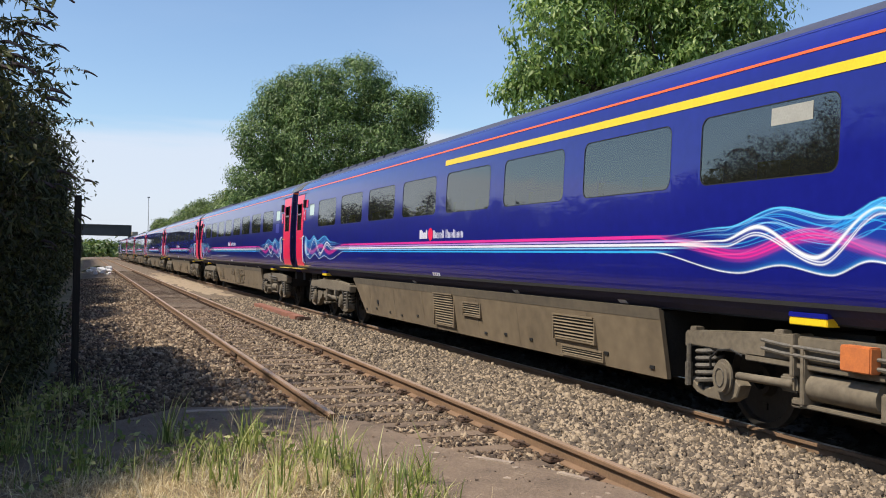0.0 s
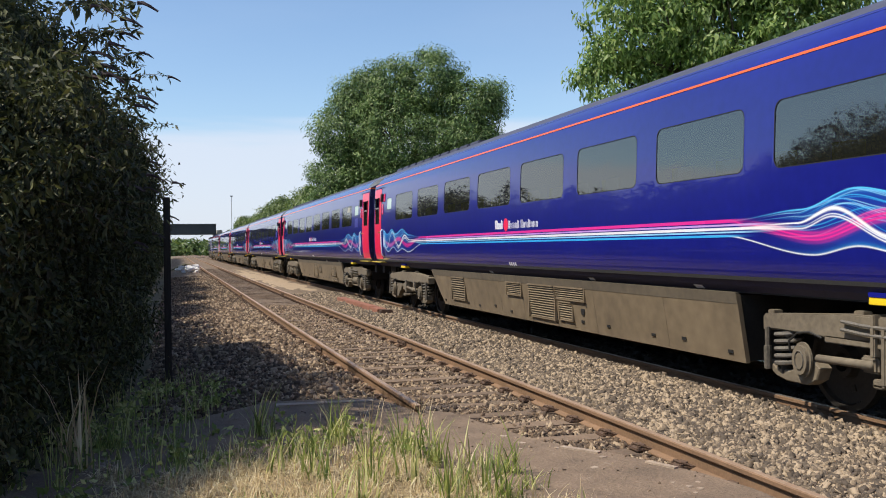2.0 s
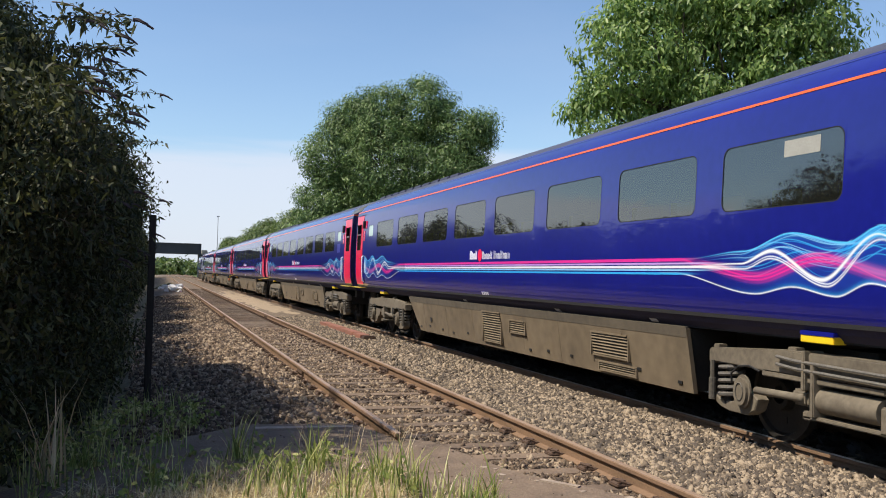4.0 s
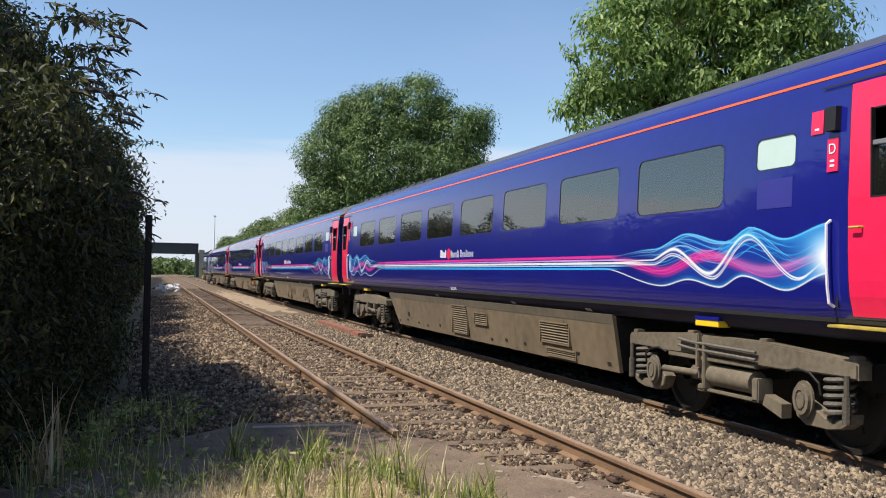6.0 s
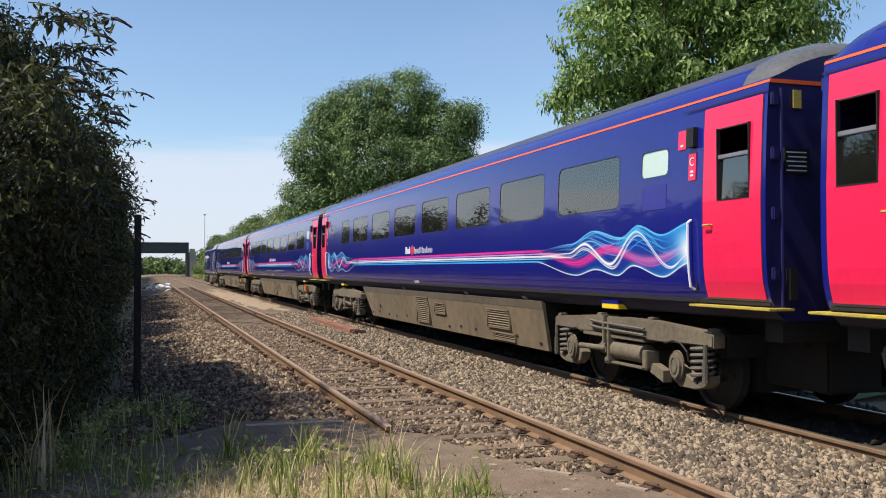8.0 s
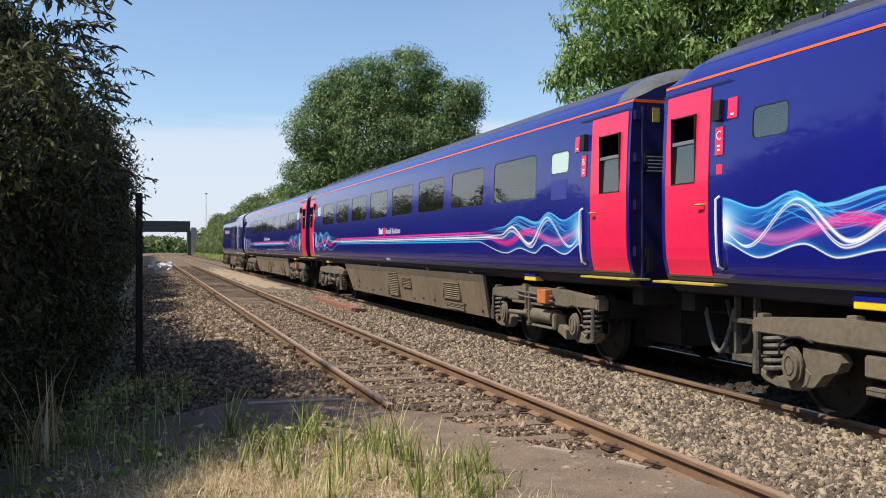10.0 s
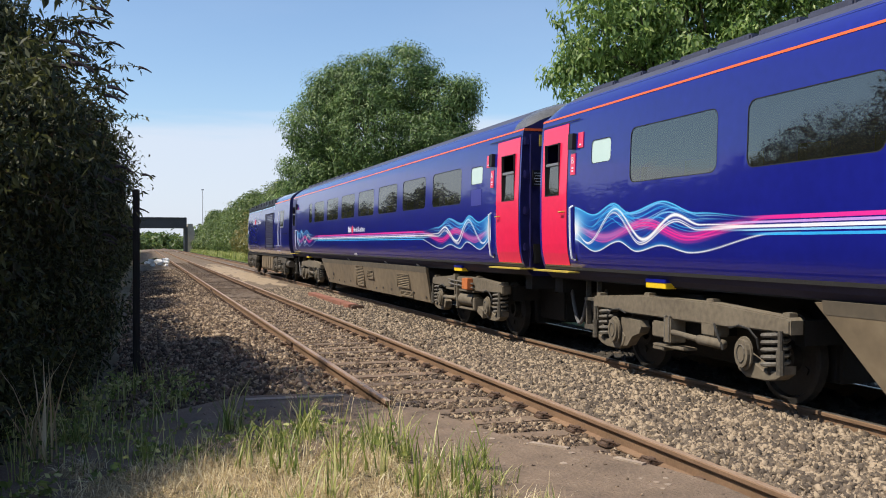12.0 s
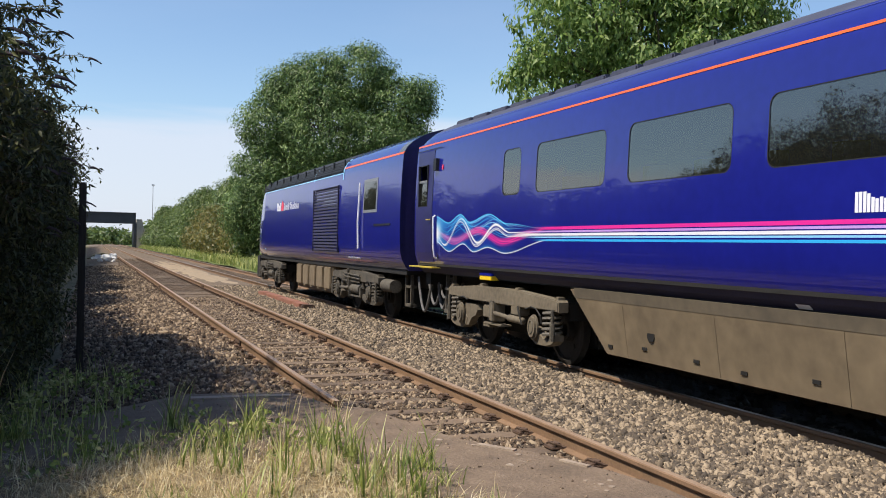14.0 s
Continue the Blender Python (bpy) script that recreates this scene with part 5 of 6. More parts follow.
for k in range(6):
    bm = bmesh.new()
    box(bm, 4.86, 5.12, 22.5 + k * 1.0, 23.49 + k * 1.0, -0.16, 0.03 + 0.004 * (k % 2), 0.015)
    part("duct_section", bm, REDPAINT, cover)
bm = bmesh.new()
box(bm, 4.88, 5.2, 22.2, 22.48, -0.16, 0.02, 0.03)
part("end_block", bm, CHAIR, cover)


def make_bridge():
    br = thing("road_bridge", "dark steel girder bridge over the railway", "bridge")
    bm = bmesh.new()
    box(bm, -14, 8.4, 196, 196.4, 4.75, 6.75)
    box(bm, -14, 8.4, 203, 203.4, 4.75, 6.75)
    box(bm, -14, 8.4, 196.2, 203.2, 4.9, 5.3)
    part("girder", bm, BRIDGE, br)
    for k in range(9):
        bm = bmesh.new()
        box(bm, -13 + k * 2.6, -12.85 + k * 2.6, 195.85, 196, 4.75, 6.75)
        part("stiffener", bm, BRIDGE, br)
    bm = bmesh.new()
    box(bm, -14, 8.4, 195.8, 196.5, 6.75, 6.9)
    part("parapet_cap", bm, BRIDGE, br)
    for x in (-2.3, 8.0):
        bm = bmesh.new()
        box(bm, x, x + 0.55, 196, 203.4, -0.4, 4.75)
        part("pier", bm, BRIDGE, br)
    bm = bmesh.new()
    prism(bm, [(8.6, -0.4), (10.9, -0.4), (9.6, 5.6), (8.6, 5.6)], "y", 196, 204)
    part("abutment", bm, PALE, br, "pale sloping abutment")


make_bridge()
bm = bmesh.new()
tube(bm, [(13.0, 220, 0), (13.0, 220, 13.9)], 0.10, 8, 0.06)
mast = thing("lamp_mast", "thin grey lighting mast far beyond the hedge", "mast")
part("pole", bm, GALV, mast)
bm = bmesh.new()
box(bm, 12.7, 13.3, 219.8, 220.2, 13.9, 14.15, 0.03)
part("lamp_head", bm, GALV, mast)
bm = bmesh.new()
box(bm, 11.0, 12.2, 113, 114, -0.3, 1.5, 0.05)
cab = tagged(part("relay_cabinet", bm, GALV), "grey lineside equipment cabinet by the hedge", "cabinet")
heap = thing("rubbish_heap", "heap of white bags and rubble beside the track", "rubbish")
for k in range(14):
    bm = bmesh.new()
    bmesh.ops.create_icosphere(bm, subdivisions=2, radius=rs.uniform(0.1, 0.26), matrix=pose(0.9 + rs.uniform(-0.7, 0.7), 72 + rs.uniform(-2, 2), rs.uniform(-0.15, 0.25), rs.uniform(0, 90), 0, 0) @ Matrix.Diagonal((1.2, 0.9, 0.6, 1)))
    for v in bm.verts:
        v.co += Vector((rs.uniform(-1, 1), rs.uniform(-1, 1), rs.uniform(-1, 1))) * 0.04
    part("bag", bm, SHEET, heap)
bm = bmesh.new()
prism(bm, [(-0.4, -0.25), (0.3, 0.1), (1.0, 0.3), (1.6, 0.12), (2.1, -0.25)], "y", 84, 90)
tagged(part("earth_mound", bm, EARTH), "brown earth mound near the buffer end", "mound")


def make_pylon(x, y, top):
    """A lattice pylon in the fields behind, which the carriage windows mirror."""
    py = thing("electricity_pylon", "grey steel lattice pylon standing in far fields", "pylon")
    h = lambda z: 3.2 * (1 - z / top) + 0.5
    for sx in (-1, 1):
        for sy in (-1, 1):
            bm = bmesh.new()
            tube(bm, [(x + sx * h(0), y + sy * h(0), -0.3), (x + sx * h(top * 0.6), y + sy * h(top * 0.6), top * 0.6), (x + sx * 0.3, y + sy * 0.3, top)], 0.16, 5)
            part("leg", bm, GALV, py)
    for k in range(9):
        z0, z1 = top * k / 9, top * (k + 1) / 9
        bm = bmesh.new()
        for s2 in (-1, 1):
            tube(bm, [(x - h(z0), y + s2 * h(z0), z0), (x + h(z1), y + s2 * h(z1), z1)], 0.09, 4)
            tube(bm, [(x + h(z0), y + s2 * h(z0), z0), (x - h(z1), y + s2 * h(z1), z1)], 0.09, 4)
            tube(bm, [(x + s2 * h(z0), y - h(z0), z0), (x + s2 * h(z1), y + h(z1), z1)], 0.09, 4)
            tube(bm, [(x + s2 * h(z0), y + h(z0), z0), (x + s2 * h(z1), y - h(z1), z1)], 0.09, 4)
        part("bracing", bm, GALV, py)
    for z, w in ((top * 0.66, 5.5), (top * 0.79, 7.0), (top * 0.92, 4.8)):
        bm = bmesh.new()
        for s2 in (-1, 1):
            tube(bm, [(x, y, z + 1.2), (x + s2 * w * 0.5, y - s2 * w * 0.85, z)], 0.12, 4)
            tube(bm, [(x, y, z - 0.3), (x + s2 * w * 0.5, y - s2 * w * 0.85, z)], 0.12, 4)
            tube(bm, [(x + s2 * w * 0.5, y - s2 * w * 0.85, z), (x + s2 * w * 0.5, y - s2 * w * 0.85, z - 2.0)], 0.1, 4)
        part("crossarm", bm, GALV, py)


make_pylon(-136.2, 188.2, 31.2)


# ---- foliage ----
def leaf_cloud(name, cloud_of, size, seed, mat, parent=None, aspect=0.42, droop=0.35, label="", category="", order=0.75):
    """One folded leaf at each place; cloud_of is the places, or the places and the ways that the leaves face."""
    rng = np.random.default_rng(seed)
    centres, faces = cloud_of if isinstance(cloud_of, tuple) else (cloud_of, None)
    n = len(centres)
    base = np.array([(0, 0, 0), (0.5, 0.45, 0.10), (0, 1, -0.12), (-0.5, 0.45, 0.10)]) * np.array([aspect, 1, 0.5])
    if faces is None:
        R = turns(rng, n)
    else:
        nz = faces + rng.normal(size=(n, 3)) * (1 - order) * 1.6
        nz /= np.linalg.norm(nz, axis=1)[:, None] + 1e-9
        ty = rng.normal(size=(n, 3)) + np.array((0, 0, -1.2 * droop))
        ty -= nz * np.sum(ty * nz, axis=1)[:, None]
        ty /= np.linalg.norm(ty, axis=1)[:, None] + 1e-9
        R = np.stack([np.cross(ty, nz), ty, nz], 2)
    s = size * rng.uniform(0.55, 1.4, n)
    P = np.einsum("nij,kj->nki", R, base)
    P[:, :, 2] -= droop * np.linalg.norm(P, axis=2) * 0.5
    P = P * s[:, None, None] + np.asarray(centres)[:, None, :]
    F = (np.array([(0, 1, 2), (0, 2, 3)])[None] + (np.arange(n) * 4)[:, None, None]).reshape(-1, 3)
    ob = tri_mesh(name, P.reshape(-1, 3), F, mat, label, category)
    ob.parent = parent
    return ob


def lobes_to_points(lobes, per_m2, seed, clump=0.35, leaves=22, shell=0.55):
    """Leaf places and facings, in clumps that crowd towards the outside of round lobes (x, y, z, rx, ry, rz)."""
    rng = np.random.default_rng(seed)
    out, face = [], []
    for x, y, z, rx, ry, rz in lobes:
        k = max(4, int(per_m2 * 4 * math.pi * (rx * ry + ry * rz + rx * rz) / 3 / leaves))
        d = rng.normal(size=(k, 3))
        d /= np.linalg.norm(d, axis=1)[:, None]
        r = shell + (1.08 - shell) * rng.uniform(size=(k, 1)) ** 0.6
        c = d * r * np.array((rx, ry, rz)) + np.array((x, y, z))
        away = rng.normal(size=(k, leaves, 3))
        away /= np.linalg.norm(away, axis=2)[:, :, None]
        reach = rng.uniform(0.3, 1.25, (k, leaves, 1)) ** 0.7
        pts = c[:, None, :] + away * reach * clump * 1.5 * rng.uniform(0.5, 1.2, (k, 1, 1)) * np.array((1, 1, 0.75))
        f = away * 0.8 + d[:, None, :] * 0.55 + np.array((0, 0, 0.45))
        out.append(pts.reshape(-1, 3))
        face.append(f.reshape(-1, 3))
    p, f = np.concatenate(out), np.concatenate(face)
    keep = p[:, 2] > -0.2
    return p[keep], f[keep] / (np.linalg.norm(f[keep], axis=1)[:, None] + 1e-9)


def limb(bm, a, b, r0, r1, seed, n=6):
    rr = random.Random(seed)
    a, b = Vector(a), Vector(b)
    pts = [a.lerp(b, i / n) + Vector((rr.uniform(-1, 1), rr.uniform(-1, 1), rr.uniform(-0.4, 0.4))) * (b - a).length * 0.04 * (0 < i < n) for i in range(n + 1)]
    tube(bm, pts, r0, 8, r1)


def make_tree(label, base, fork, lobes, per_m2, size, mat, seed, clump, aspect=0.42, leaves=40, droop=0.35):
    t = thing("tree", label, "tree")
    bm = bmesh.new()
    limb(bm, base, fork, 0.36, 0.26, seed)
    for k, (x, y, z, rx, ry, rz) in enumerate(lobes):
        mid = Vector(fork).lerp(Vector((x, y, z)), 0.6) + Vector((0, 0, -0.3))
        limb(bm, fork, mid, 0.15, 0.08, seed + k)
        for j in range(5):
            rr = random.Random(seed * 7 + k * 11 + j)
            limb(bm, mid, (x + rr.uniform(-0.8, 0.8) * rx, y + rr.uniform(-0.8, 0.8) * ry, z + rr.uniform(-0.5, 0.9) * rz), 0.06, 0.015, seed + j, 4)
    part("trunk", bm, BARK, t, "brown bark")
    crown = leaf_cloud("crown", lobes_to_points(lobes, per_m2, seed, clump, leaves, 0.62), size, seed, mat, t, aspect, droop)
    return t


EYE = Vector((0, 0, 1.553))


def out_from(p, k):
    q = EYE + (Vector(p) - EYE) * k
    return tuple(q)


A = [((9.2, 49.5, 7.9), 1.8), ((9.9, 49, 9.6), 1.4), ((11.2, 48.5, 9.9), 1.7), ((13.3, 47.8, 10.5), 1.7), ((15.2, 46.5, 8.9), 1.6), ((16.1, 45.6, 9.4), 0.8), ((11.8, 48, 7.4), 2.6), ((8.8, 49.8, 5.2), 1.7), ((14.2, 47, 6.6), 2.3), ((10, 49.5, 4.0), 2.3), ((8.5, 50.5, 3.2), 1.8), ((12.5, 48, 3.8), 2.6), ((15.6, 46, 6.6), 1.5)]
lobesA = [(*out_from(c, 1.32), r * 1.32, r * 1.32, r * 1.25) for c, r in A]
make_tree("large bushy willow with dense mid-green leaves", (15.5, 63.5, -0.2), (15.3, 63.5, 5.0), lobesA, 260, 0.20, LEAF_A, 3, 0.62, 0.36, 150)
B = [((13.4, 24.6, 8.3), 1.7), ((13.3, 25.4, 6.3), 1.5), ((14.9, 24.8, 10.0), 2.0), ((16.3, 24.3, 7.6), 2.2), ((17.6, 23.4, 9.4), 2.2), ((15.2, 25, 6.4), 1.9), ((17.7, 22.9, 7.9), 1.6), ((18.1, 23.7, 9.9), 1.4), ((16.4, 25, 11.8), 2.2), ((17.6, 23.6, 11.3), 1.7)]
make_tree("broad cherry tree with hanging pointed leaves", (16.8, 24.6, -0.2), (16.6, 24.4, 5.0), [(*c, r, r, r * 0.95) for c, r in B], 160, 0.175, LEAF_B, 8, 0.34, 0.46, 64, 0.7)

# hedge and trees along the far side of the line
rh = random.Random(2)
far_lobes, warm_lobes = [], []
for k in range(62):
    y = 66 + k * 2.2
    x = 13.2 + rh.uniform(-0.6, 0.8)
    top = 6.6 + 1.2 * math.sin(y * 0.21) + rh.uniform(-0.6, 0.7)
    (warm_lobes if 72 < y < 118 else far_lobes).append((x - 1.2, y, 1.5, 1.7, 2.0, 1.8))
    (warm_lobes if 72 < y < 118 else far_lobes).append((x, y, 3.6, 2.0, 2.2, 2.0))
    far_lobes.append((x + 0.9, y, top - 1.6, 1.8, 2.1, 1.8))
leaf_cloud("lineside_hedge", lobes_to_points(far_lobes, 52, 31, 0.62, 55), 0.32, 31, LEAF_F, label="tall green hedge of mixed trees along the line", category="hedge")
leaf_cloud("yellowing_shrubs", lobes_to_points(warm_lobes, 45, 32, 0.45, 30), 0.30, 32, LEAF_O, label="yellowish green shrubs in front of the hedge", category="shrubs")
dist = []
for k in range(60):
    a = rh.uniform(-70, 60)
    dist.append((a, 300 + rh.uniform(-20, 60), 1.5, 6, 5, rh.uniform(2, 3.5) if -20 < a < 16 else rh.uniform(4, 7)))
leaf_cloud("distant_trees", lobes_to_points(dist, 2.2, 33, 1.2, 18, 0.7), 1.5, 33, LEAF_F, label="far belt of trees beyond the bridge", category="trees")

# dark shrubbery on the near side
near_lobes, mid_lobes = [], []
for k in range(30):
    y = 4.9 + k * 0.40
    edge = -0.60 + 0.24 * min(1, max(0, (y - 8) / 5)) - 0.28 * max(0, (8.5 - y) / 2.5)
    tall = 2.95 if y < 6.6 else min(4.1, 2.95 + (y - 6.6) * 0.4) - max(0, y - 14) * 0.12
    z = 0.4
    while z < tall - 0.5:
        near_lobes.append((edge - 0.85 + rh.uniform(-0.18, 0.18) + (-0.32 if z > 2.9 else 0.16 if z > 1.8 else -0.22 if y < 9.5 else 0), y, z, 0.75, 0.55, 0.62))
        z += 0.7
    near_lobes.append((edge - 1.4 + rh.uniform(-0.2, 0.2), y, tall - 0.5, 0.7, 0.55, 0.55))
    near_lobes.append((edge - 1.9, y, tall * 0.55, 0.9, 0.7, tall * 0.55 + rh.uniform(0.1, 0.6)))
for k in range(92):
    y = 17.5 + k * (1.35 if k < 44 else 2.4) - (0 if k < 44 else 46)
    tall = (3.3 if y < 33 else 4.4) + rh.uniform(-0.5, 0.5)
    if 22 < y < 70 and k % 5 == 0:
        tall *= 0.6
    mid_lobes.append((-1.9, y, tall * 0.35, 1.1, 1.2, tall * 0.4))
    mid_lobes.append((-1.95, y, tall * 0.75, 0.95, 1.2, tall * 0.27))
# added thicket, out of view, that throws shade over the cess and deck
thicket = []
for k in range(15):
    y = 8.5 + k * 0.62
    top = (8.3 if y < 12.0 else 3.7) + 0.8 * math.sin(y * 1.7) + rh.uniform(-0.5, 0.5)
    thicket += [(-3.5 + rh.uniform(-0.2, 0.2), y, z, 0.85, 0.7, 0.6) for z in np.arange(1.2, top - 0.4, 0.95)]
leaf_cloud("tall_thicket", lobes_to_points(thicket, 110, 45, 0.22, 20, 0.5), 0.11, 45, LEAF_H, aspect=0.4, droop=0.4, label="unseen tall thicket added behind the shrubs to cast shade", category="hedge")
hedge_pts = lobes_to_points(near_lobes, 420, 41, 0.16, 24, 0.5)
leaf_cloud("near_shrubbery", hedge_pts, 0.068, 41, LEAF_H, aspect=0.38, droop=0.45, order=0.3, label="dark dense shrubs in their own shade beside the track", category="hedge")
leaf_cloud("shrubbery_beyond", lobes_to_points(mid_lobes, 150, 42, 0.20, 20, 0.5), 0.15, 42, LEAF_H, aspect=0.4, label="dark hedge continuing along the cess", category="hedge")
back = [(-7 + rh.uniform(-1, 1), -30 + k * 2.0, 1.2, 1.6, 1.6, 1.8) for k in range(18)]
leaf_cloud("rear_hedge", lobes_to_points(back, 40, 43, 0.3, 18), 0.2, 43, LEAF_H, label="low hedge behind the crossing", category="hedge")


def sprays():
    """Arching shoots with pairs of drooping leaves and flower spikes that stand out from the shrubs."""
    rr = random.Random(9)
    sh = thing("shrub_sprays", "arching leafy shoots with faded flower spikes", "shrub")
    pts = []
    for k in range(90):
        y = rr.uniform(7.5, 14.8)
        z = rr.uniform(1.7, 4.0)
        edge = -0.60 + 0.24 * min(1, max(0, (y - 8) / 5))
        a = Vector((edge - 0.3, y, z))
        d = Vector((rr.uniform(0.35, 0.8), rr.uniform(-0.5, 0.2), rr.uniform(-0.1, 0.6)))
        ln = rr.uniform(0.45, 0.9)
        line = [a + d * ln * (i / 8) + Vector((0, 0, -0.3 * ln * (i / 8) ** 2)) for i in range(9)]
        stem = bmesh.new()
        tube(stem, line, 0.006, 5, 0.003)
        part("shoot", stem, BARK, sh)
        for q in line[1:]:
            for j in range(5):
                pts.append(q + Vector((rr.uniform(-0.04, 0.04), rr.uniform(-0.04, 0.04), rr.uniform(-0.03, 0.03))))
        if rr.random() < 0.22:
            tip = line[-1]
            spike = bmesh.new()
            tube(spike, [tip, tip + Vector((0.05, 0, 0.0)), tip + Vector((0.11, 0, -0.02)), tip + Vector((0.17, 0, -0.06))], 0.02, 7, 0.006)
            for v in spike.verts:
                v.co += Vector((rr.uniform(-1, 1), rr.uniform(-1, 1), rr.uniform(-1, 1))) * 0.006
            part("flower_spike", spike, PURPLE, sh, "faded brown-purple flower spike")
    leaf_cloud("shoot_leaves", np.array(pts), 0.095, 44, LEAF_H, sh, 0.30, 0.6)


sprays()


# ---- grass ----
def blades(name, spots, heights, seed, mat, width, label, lean=0.5):
    rng = np.random.default_rng(seed)
    n = len(spots)
    az, bend = rng.uniform(0, math.tau, n), rng.uniform(0.1, lean, n)
    side = np.stack([-np.sin(az), np.cos(az), np.zeros(n)], 1)
    fwd = np.stack([np.cos(az), np.sin(az), np.zeros(n)], 1)
    P = np.zeros((n, 8, 3))
    for i, (s, w) in enumerate(((0, 0.8), (0.35, 1.0), (0.7, 0.6), (1.0, 0.08))):
        c = spots + fwd * (bend * heights * s ** 2)[:, None] + np.array((0, 0, 1)) * (heights * s * (1 - 0.3 * bend * s))[:, None]
        P[:, 2 * i] = c - side * width * w / 2
        P[:, 2 * i + 1] = c + side * width * w / 2
    F = (np.array([(0, 1, 3, 2), (2, 3, 5, 4), (4, 5, 7, 6)])[None] + (np.arange(n) * 8)[:, None, None]).reshape(-1, 4)
    return tri_mesh(name, P.reshape(-1, 3), F, mat, label, "grass")


def tufts(seed, count, x0, x1, y0, y1, each, spread, keep):
    rng = np.random.default_rng(seed)
    out = []
    for _ in range(count):
        x, y = rng.uniform(x0, x1), rng.uniform(y0, y1)
        if keep(x, y):
            out.append(np.array((x, y, -0.12)) + rng.normal(size=(each, 3)) * np.array((spread, spread, 0)))
    return np.concatenate(out)


on_grass = lambda x, y: x < 2.35 - 0.55 * max(0, y - 6.6) and y < 8.6 and x > -1.6
in_front = lambda x, y: on_grass(x, y) and (x > 0.2 or y > 6.5)
g = tufts(51, 52, -0.8, 2.5, 4.6, 8.5, 30, 0.05, in_front)
blades("green_grass", g, np.random.default_rng(52).uniform(0.05, 0.24, len(g)), 53, GRASS, 0.010, "tufts of green grass on the crossing edge", 0.9)
g = tufts(90, 24, 0.5, 2.4, 5.4, 8.3, 16, 0.045, on_grass)
blades("bright_grass", g, np.random.default_rng(91).uniform(0.2, 0.55, len(g)), 92, GRASS, 0.014, "upright sunlit grass tufts on the crossing edge", 0.6)
g = tufts(54, 230, 0.1, 2.6, 4.0, 7.6, 30, 0.09, on_grass)
blades("dry_grass", g, np.random.default_rng(55).uniform(0.05, 0.17, len(g)), 56, STRAW, 0.008, "dry straw-coloured grass over the old tarmac", 1.4)
g = tufts(68, 40, 0.4, 2.4, 4.4, 7.4, 14, 0.05, on_grass)
blades("straw_tufts", g, np.random.default_rng(69).uniform(0.15, 0.34, len(g)), 70, STRAW, 0.007, "upright dry grass tufts", 0.7)
g = tufts(57, 42, -1.3, 0.3, 6.6, 11.5, 9, 0.08, lambda x, y: True)
blades("tall_grass", g, np.random.default_rng(58).uniform(0.2, 0.5, len(g)), 59, GRASS, 0.009, "tall grass stalks in the shade of the shrubs", 0.5)
g = tufts(60, 4, -0.80, -0.50, 7.3, 7.7, 5, 0.05, lambda x, y: True)
blades("seed_stalks", g, np.random.default_rng(61).uniform(0.45, 1.0, len(g)), 62, STRAW, 0.015, "tall dry seed stalks", 0.55)
g = tufts(71, 9, 1.2, 2.05, 7.4, 8.3, 4, 0.05, lambda x, y: True)
blades("short_stalks", g, np.random.default_rng(72).uniform(0.25, 0.5, len(g)), 73, STRAW, 0.009, "dry stalks among the crossing grass", 0.6)
weeds = []
for k in range(90):
    x, y = rh.uniform(-1.4, 2.2), rh.uniform(6.3, 11.5)
    if x > 2.3 - 0.5 * max(0, y - 6.6) and y < 9 or (y > 9 and x > 0.5):
        continue
    weeds += [(x + rh.gauss(0, 0.09), y + rh.gauss(0, 0.09), -0.1 + abs(rh.gauss(0, 0.08))) for _ in range(45)]
leaf_cloud("low_weeds", np.array(weeds), 0.06, 63, GRASS, aspect=0.55, droop=0.2, label="low broad-leaved weeds on the ground", category="weeds")
def thatch_z(x, y):
    inside = min(1.0, 1.5 * (2.2 - 0.5 * max(0, y - 6.2) - x), 1.4 * (7.4 - y), 1.2 * (y - 1.5), 1.5 * (x + 0.9))
    return -0.125 + 0.075 * max(-1.5, inside) + 0.06 * noise.noise((x * 2.2, y * 2.2, 9)) + 0.02 * noise.noise((x * 9, y * 9, 4))


noisy_sheet("dry_thatch", steps((-1.2, 2.5, 0.08)), steps((1.0, 7.9, 0.08)), thatch_z, THATCH, label="flattened dry straw on the ground", category="grass")
rt = np.random.default_rng(81)
flat = np.array([(x, y, thatch_z(x, y) - 0.005) for x, y in zip(rt.uniform(-0.6, 2.3, 15000), rt.uniform(3.6, 7.5, 15000)) if thatch_z(x, y) > -0.085])
blades("flattened_straw", flat, rt.uniform(0.05, 0.14, len(flat)), 82, STRAW, 0.006, "flattened straw and dead grass", 2.6)
verge_spots = np.array([(x, y, -0.2 + 0.12 * (x - 8.9)) for x, y in zip(np.random.default_rng(64).uniform(9.0, 12.5, 16000), 30 + 170 * np.random.default_rng(65).uniform(0, 1, 16000) ** 1.2)])
blades("verge_grass", verge_spots, np.random.default_rng(66).uniform(0.3, 0.8, len(verge_spots)), 67, GRASS, 0.05, "long green grass on the bank", 0.7)

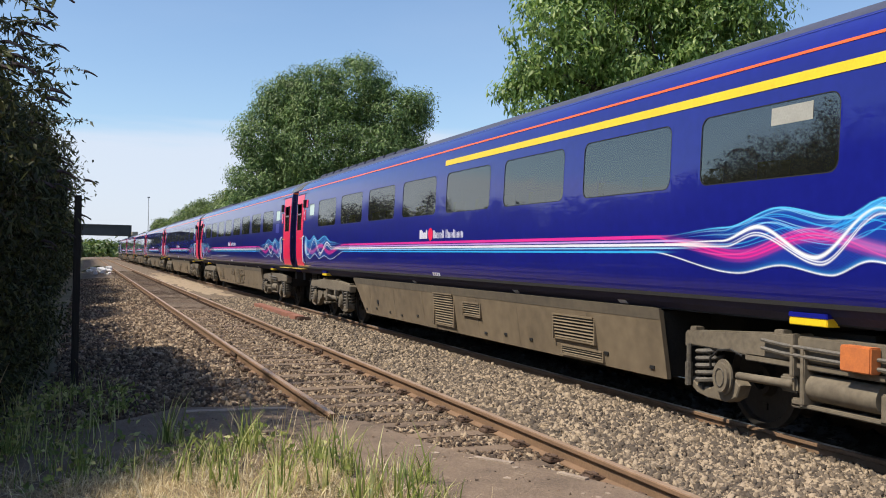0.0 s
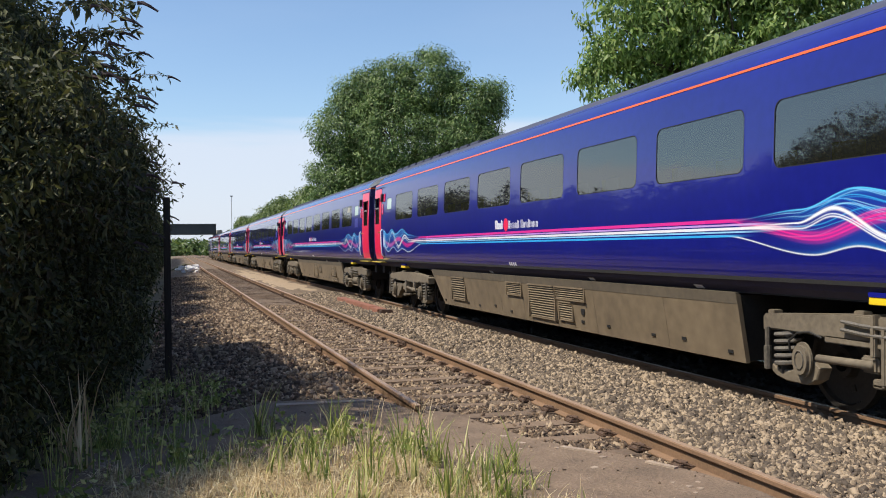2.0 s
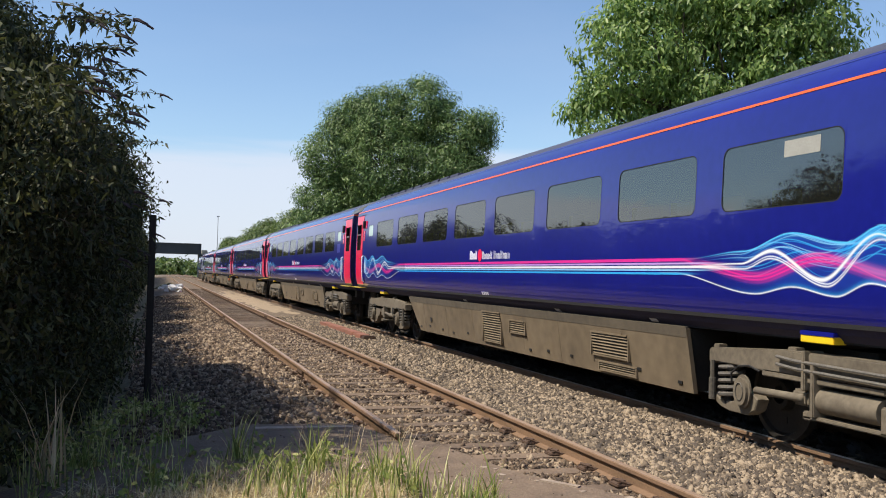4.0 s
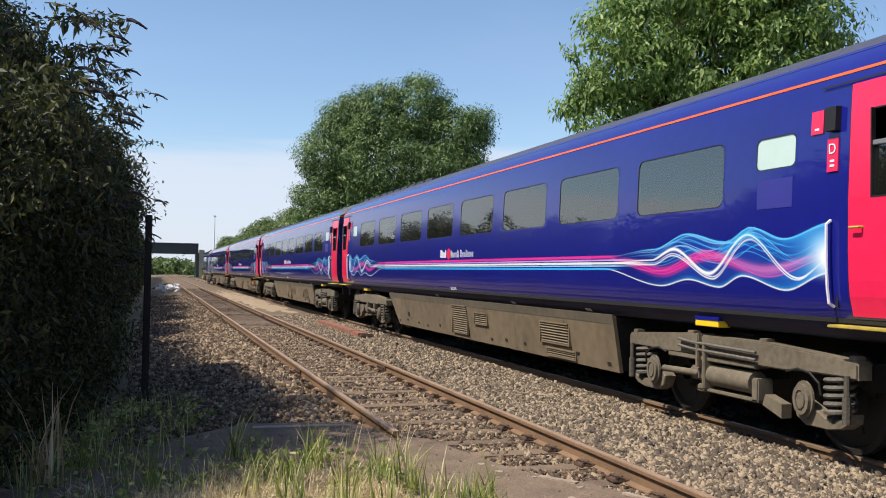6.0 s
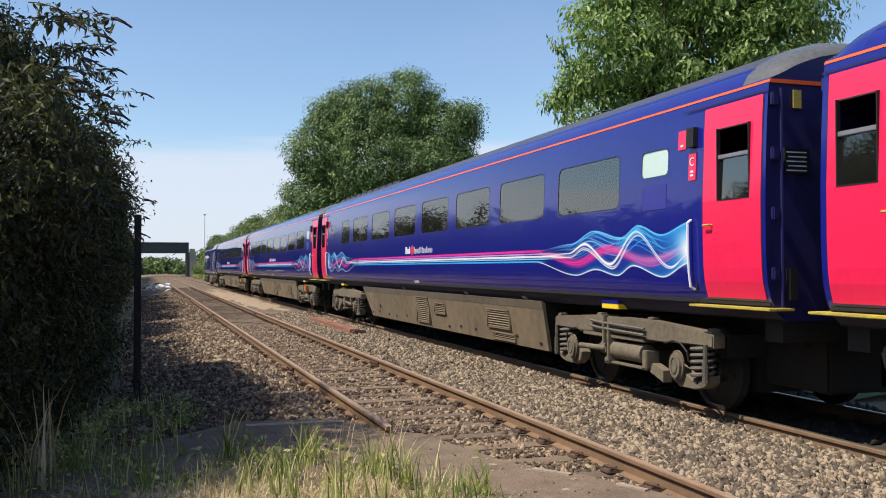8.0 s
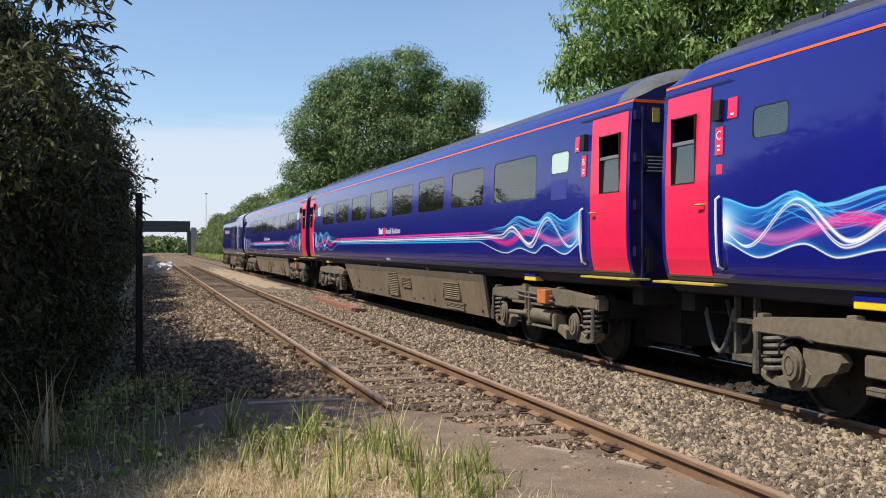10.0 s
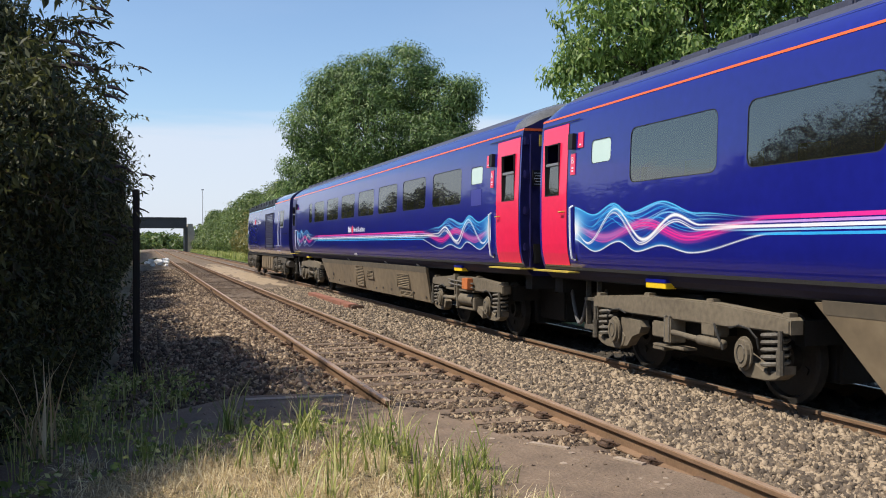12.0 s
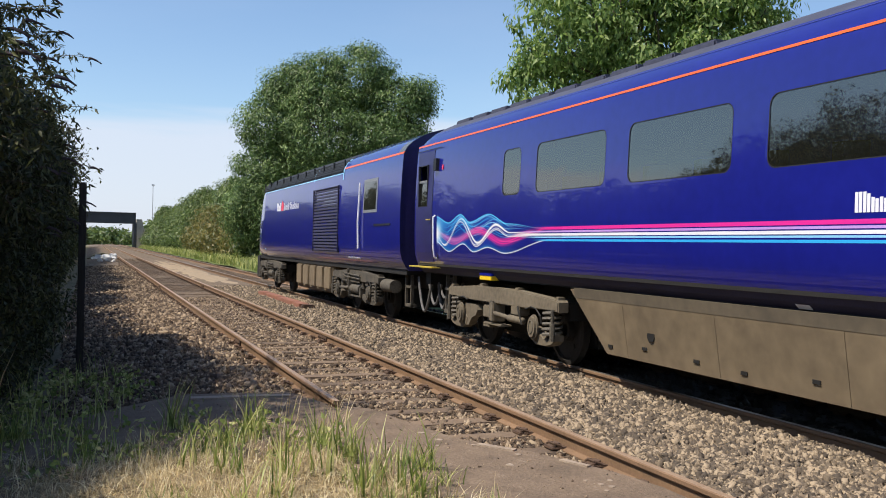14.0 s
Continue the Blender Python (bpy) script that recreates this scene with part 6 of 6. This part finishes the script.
# ---- the train ----
FLEET = [("K", dict(yellow=True), "dark blue first-class coach with a yellow band and flowing stripes"),
         ("F", {}, "dark blue passenger coach with red doors and flowing stripes"), ("E", {}, ""), ("D", {}, ""), ("C", dict(small_window=True), ""), ("B", {}, ""),
         ("A", dict(small_window=True, blue_rear=True), "dark blue rear coach with one red door and flowing stripes")]
TRAIN = []
for k, (code, extra, label) in enumerate(FLEET):
    TRAIN.append((make_coach(label or "dark blue passenger coach with red doors and flowing stripes", code=code, **extra), 23.0 * (k - 1)))
TRAIN.append((make_power_car(), 23.0 * 6))

# where the joint between the first two coaches stands, second by second
JOINT = [(0.0, 25.45), (0.5, 19.66), (1.0, 13.87), (1.5, 8.59), (2.0, 2.62), (2.5, -2.77), (3.0, -8.85), (3.5, -13.98), (4.0, -19.75), (6.5, -46.51), (7.0, -52.09), (9.5, -77.39),
         (10.0, -82.73), (10.5, -87.43), (11.0, -92.73), (11.5, -97.35), (12.0, -102.54), (12.5, -107.1), (13.0, -112.5), (13.5, -116.99), (14.0, -122.16)]


def joint(t):
    ts, ys = [a for a, _ in JOINT], [b for _, b in JOINT]
    k = max(0, min(len(ts) - 2, sum(a <= t for a in ts) - 1))
    def slope(i):
        if i in (0, len(ts) - 1):
            j = 0 if i == 0 else i - 1
            return (ys[j + 1] - ys[j]) / (ts[j + 1] - ts[j])
        return (ys[i + 1] - ys[i - 1]) / (ts[i + 1] - ts[i - 1])
    h = ts[k + 1] - ts[k]
    s = (t - ts[k]) / h
    return ys[k] * (1 + 2 * s) * (1 - s) ** 2 + slope(k) * h * s * (1 - s) ** 2 + ys[k + 1] * s * s * (3 - 2 * s) + slope(k + 1) * h * s * s * (s - 1)


def motions():
    centre = 6.754
    for ob, back_by in TRAIN:
        walk(ob, [(k * 0.25, pose(centre, joint(k * 0.25) + back_by, 0)) for k in range(57)])
    spins = [(k / 30, math.degrees((joint(k / 30) - joint(0)) / 0.457)) for k in range(0, 421)]
    for w, y in WHEELS:
        walk(w, [(t, pose(0, y, 0.457, -a, 0, 0)) for t, a in spins])


motions()
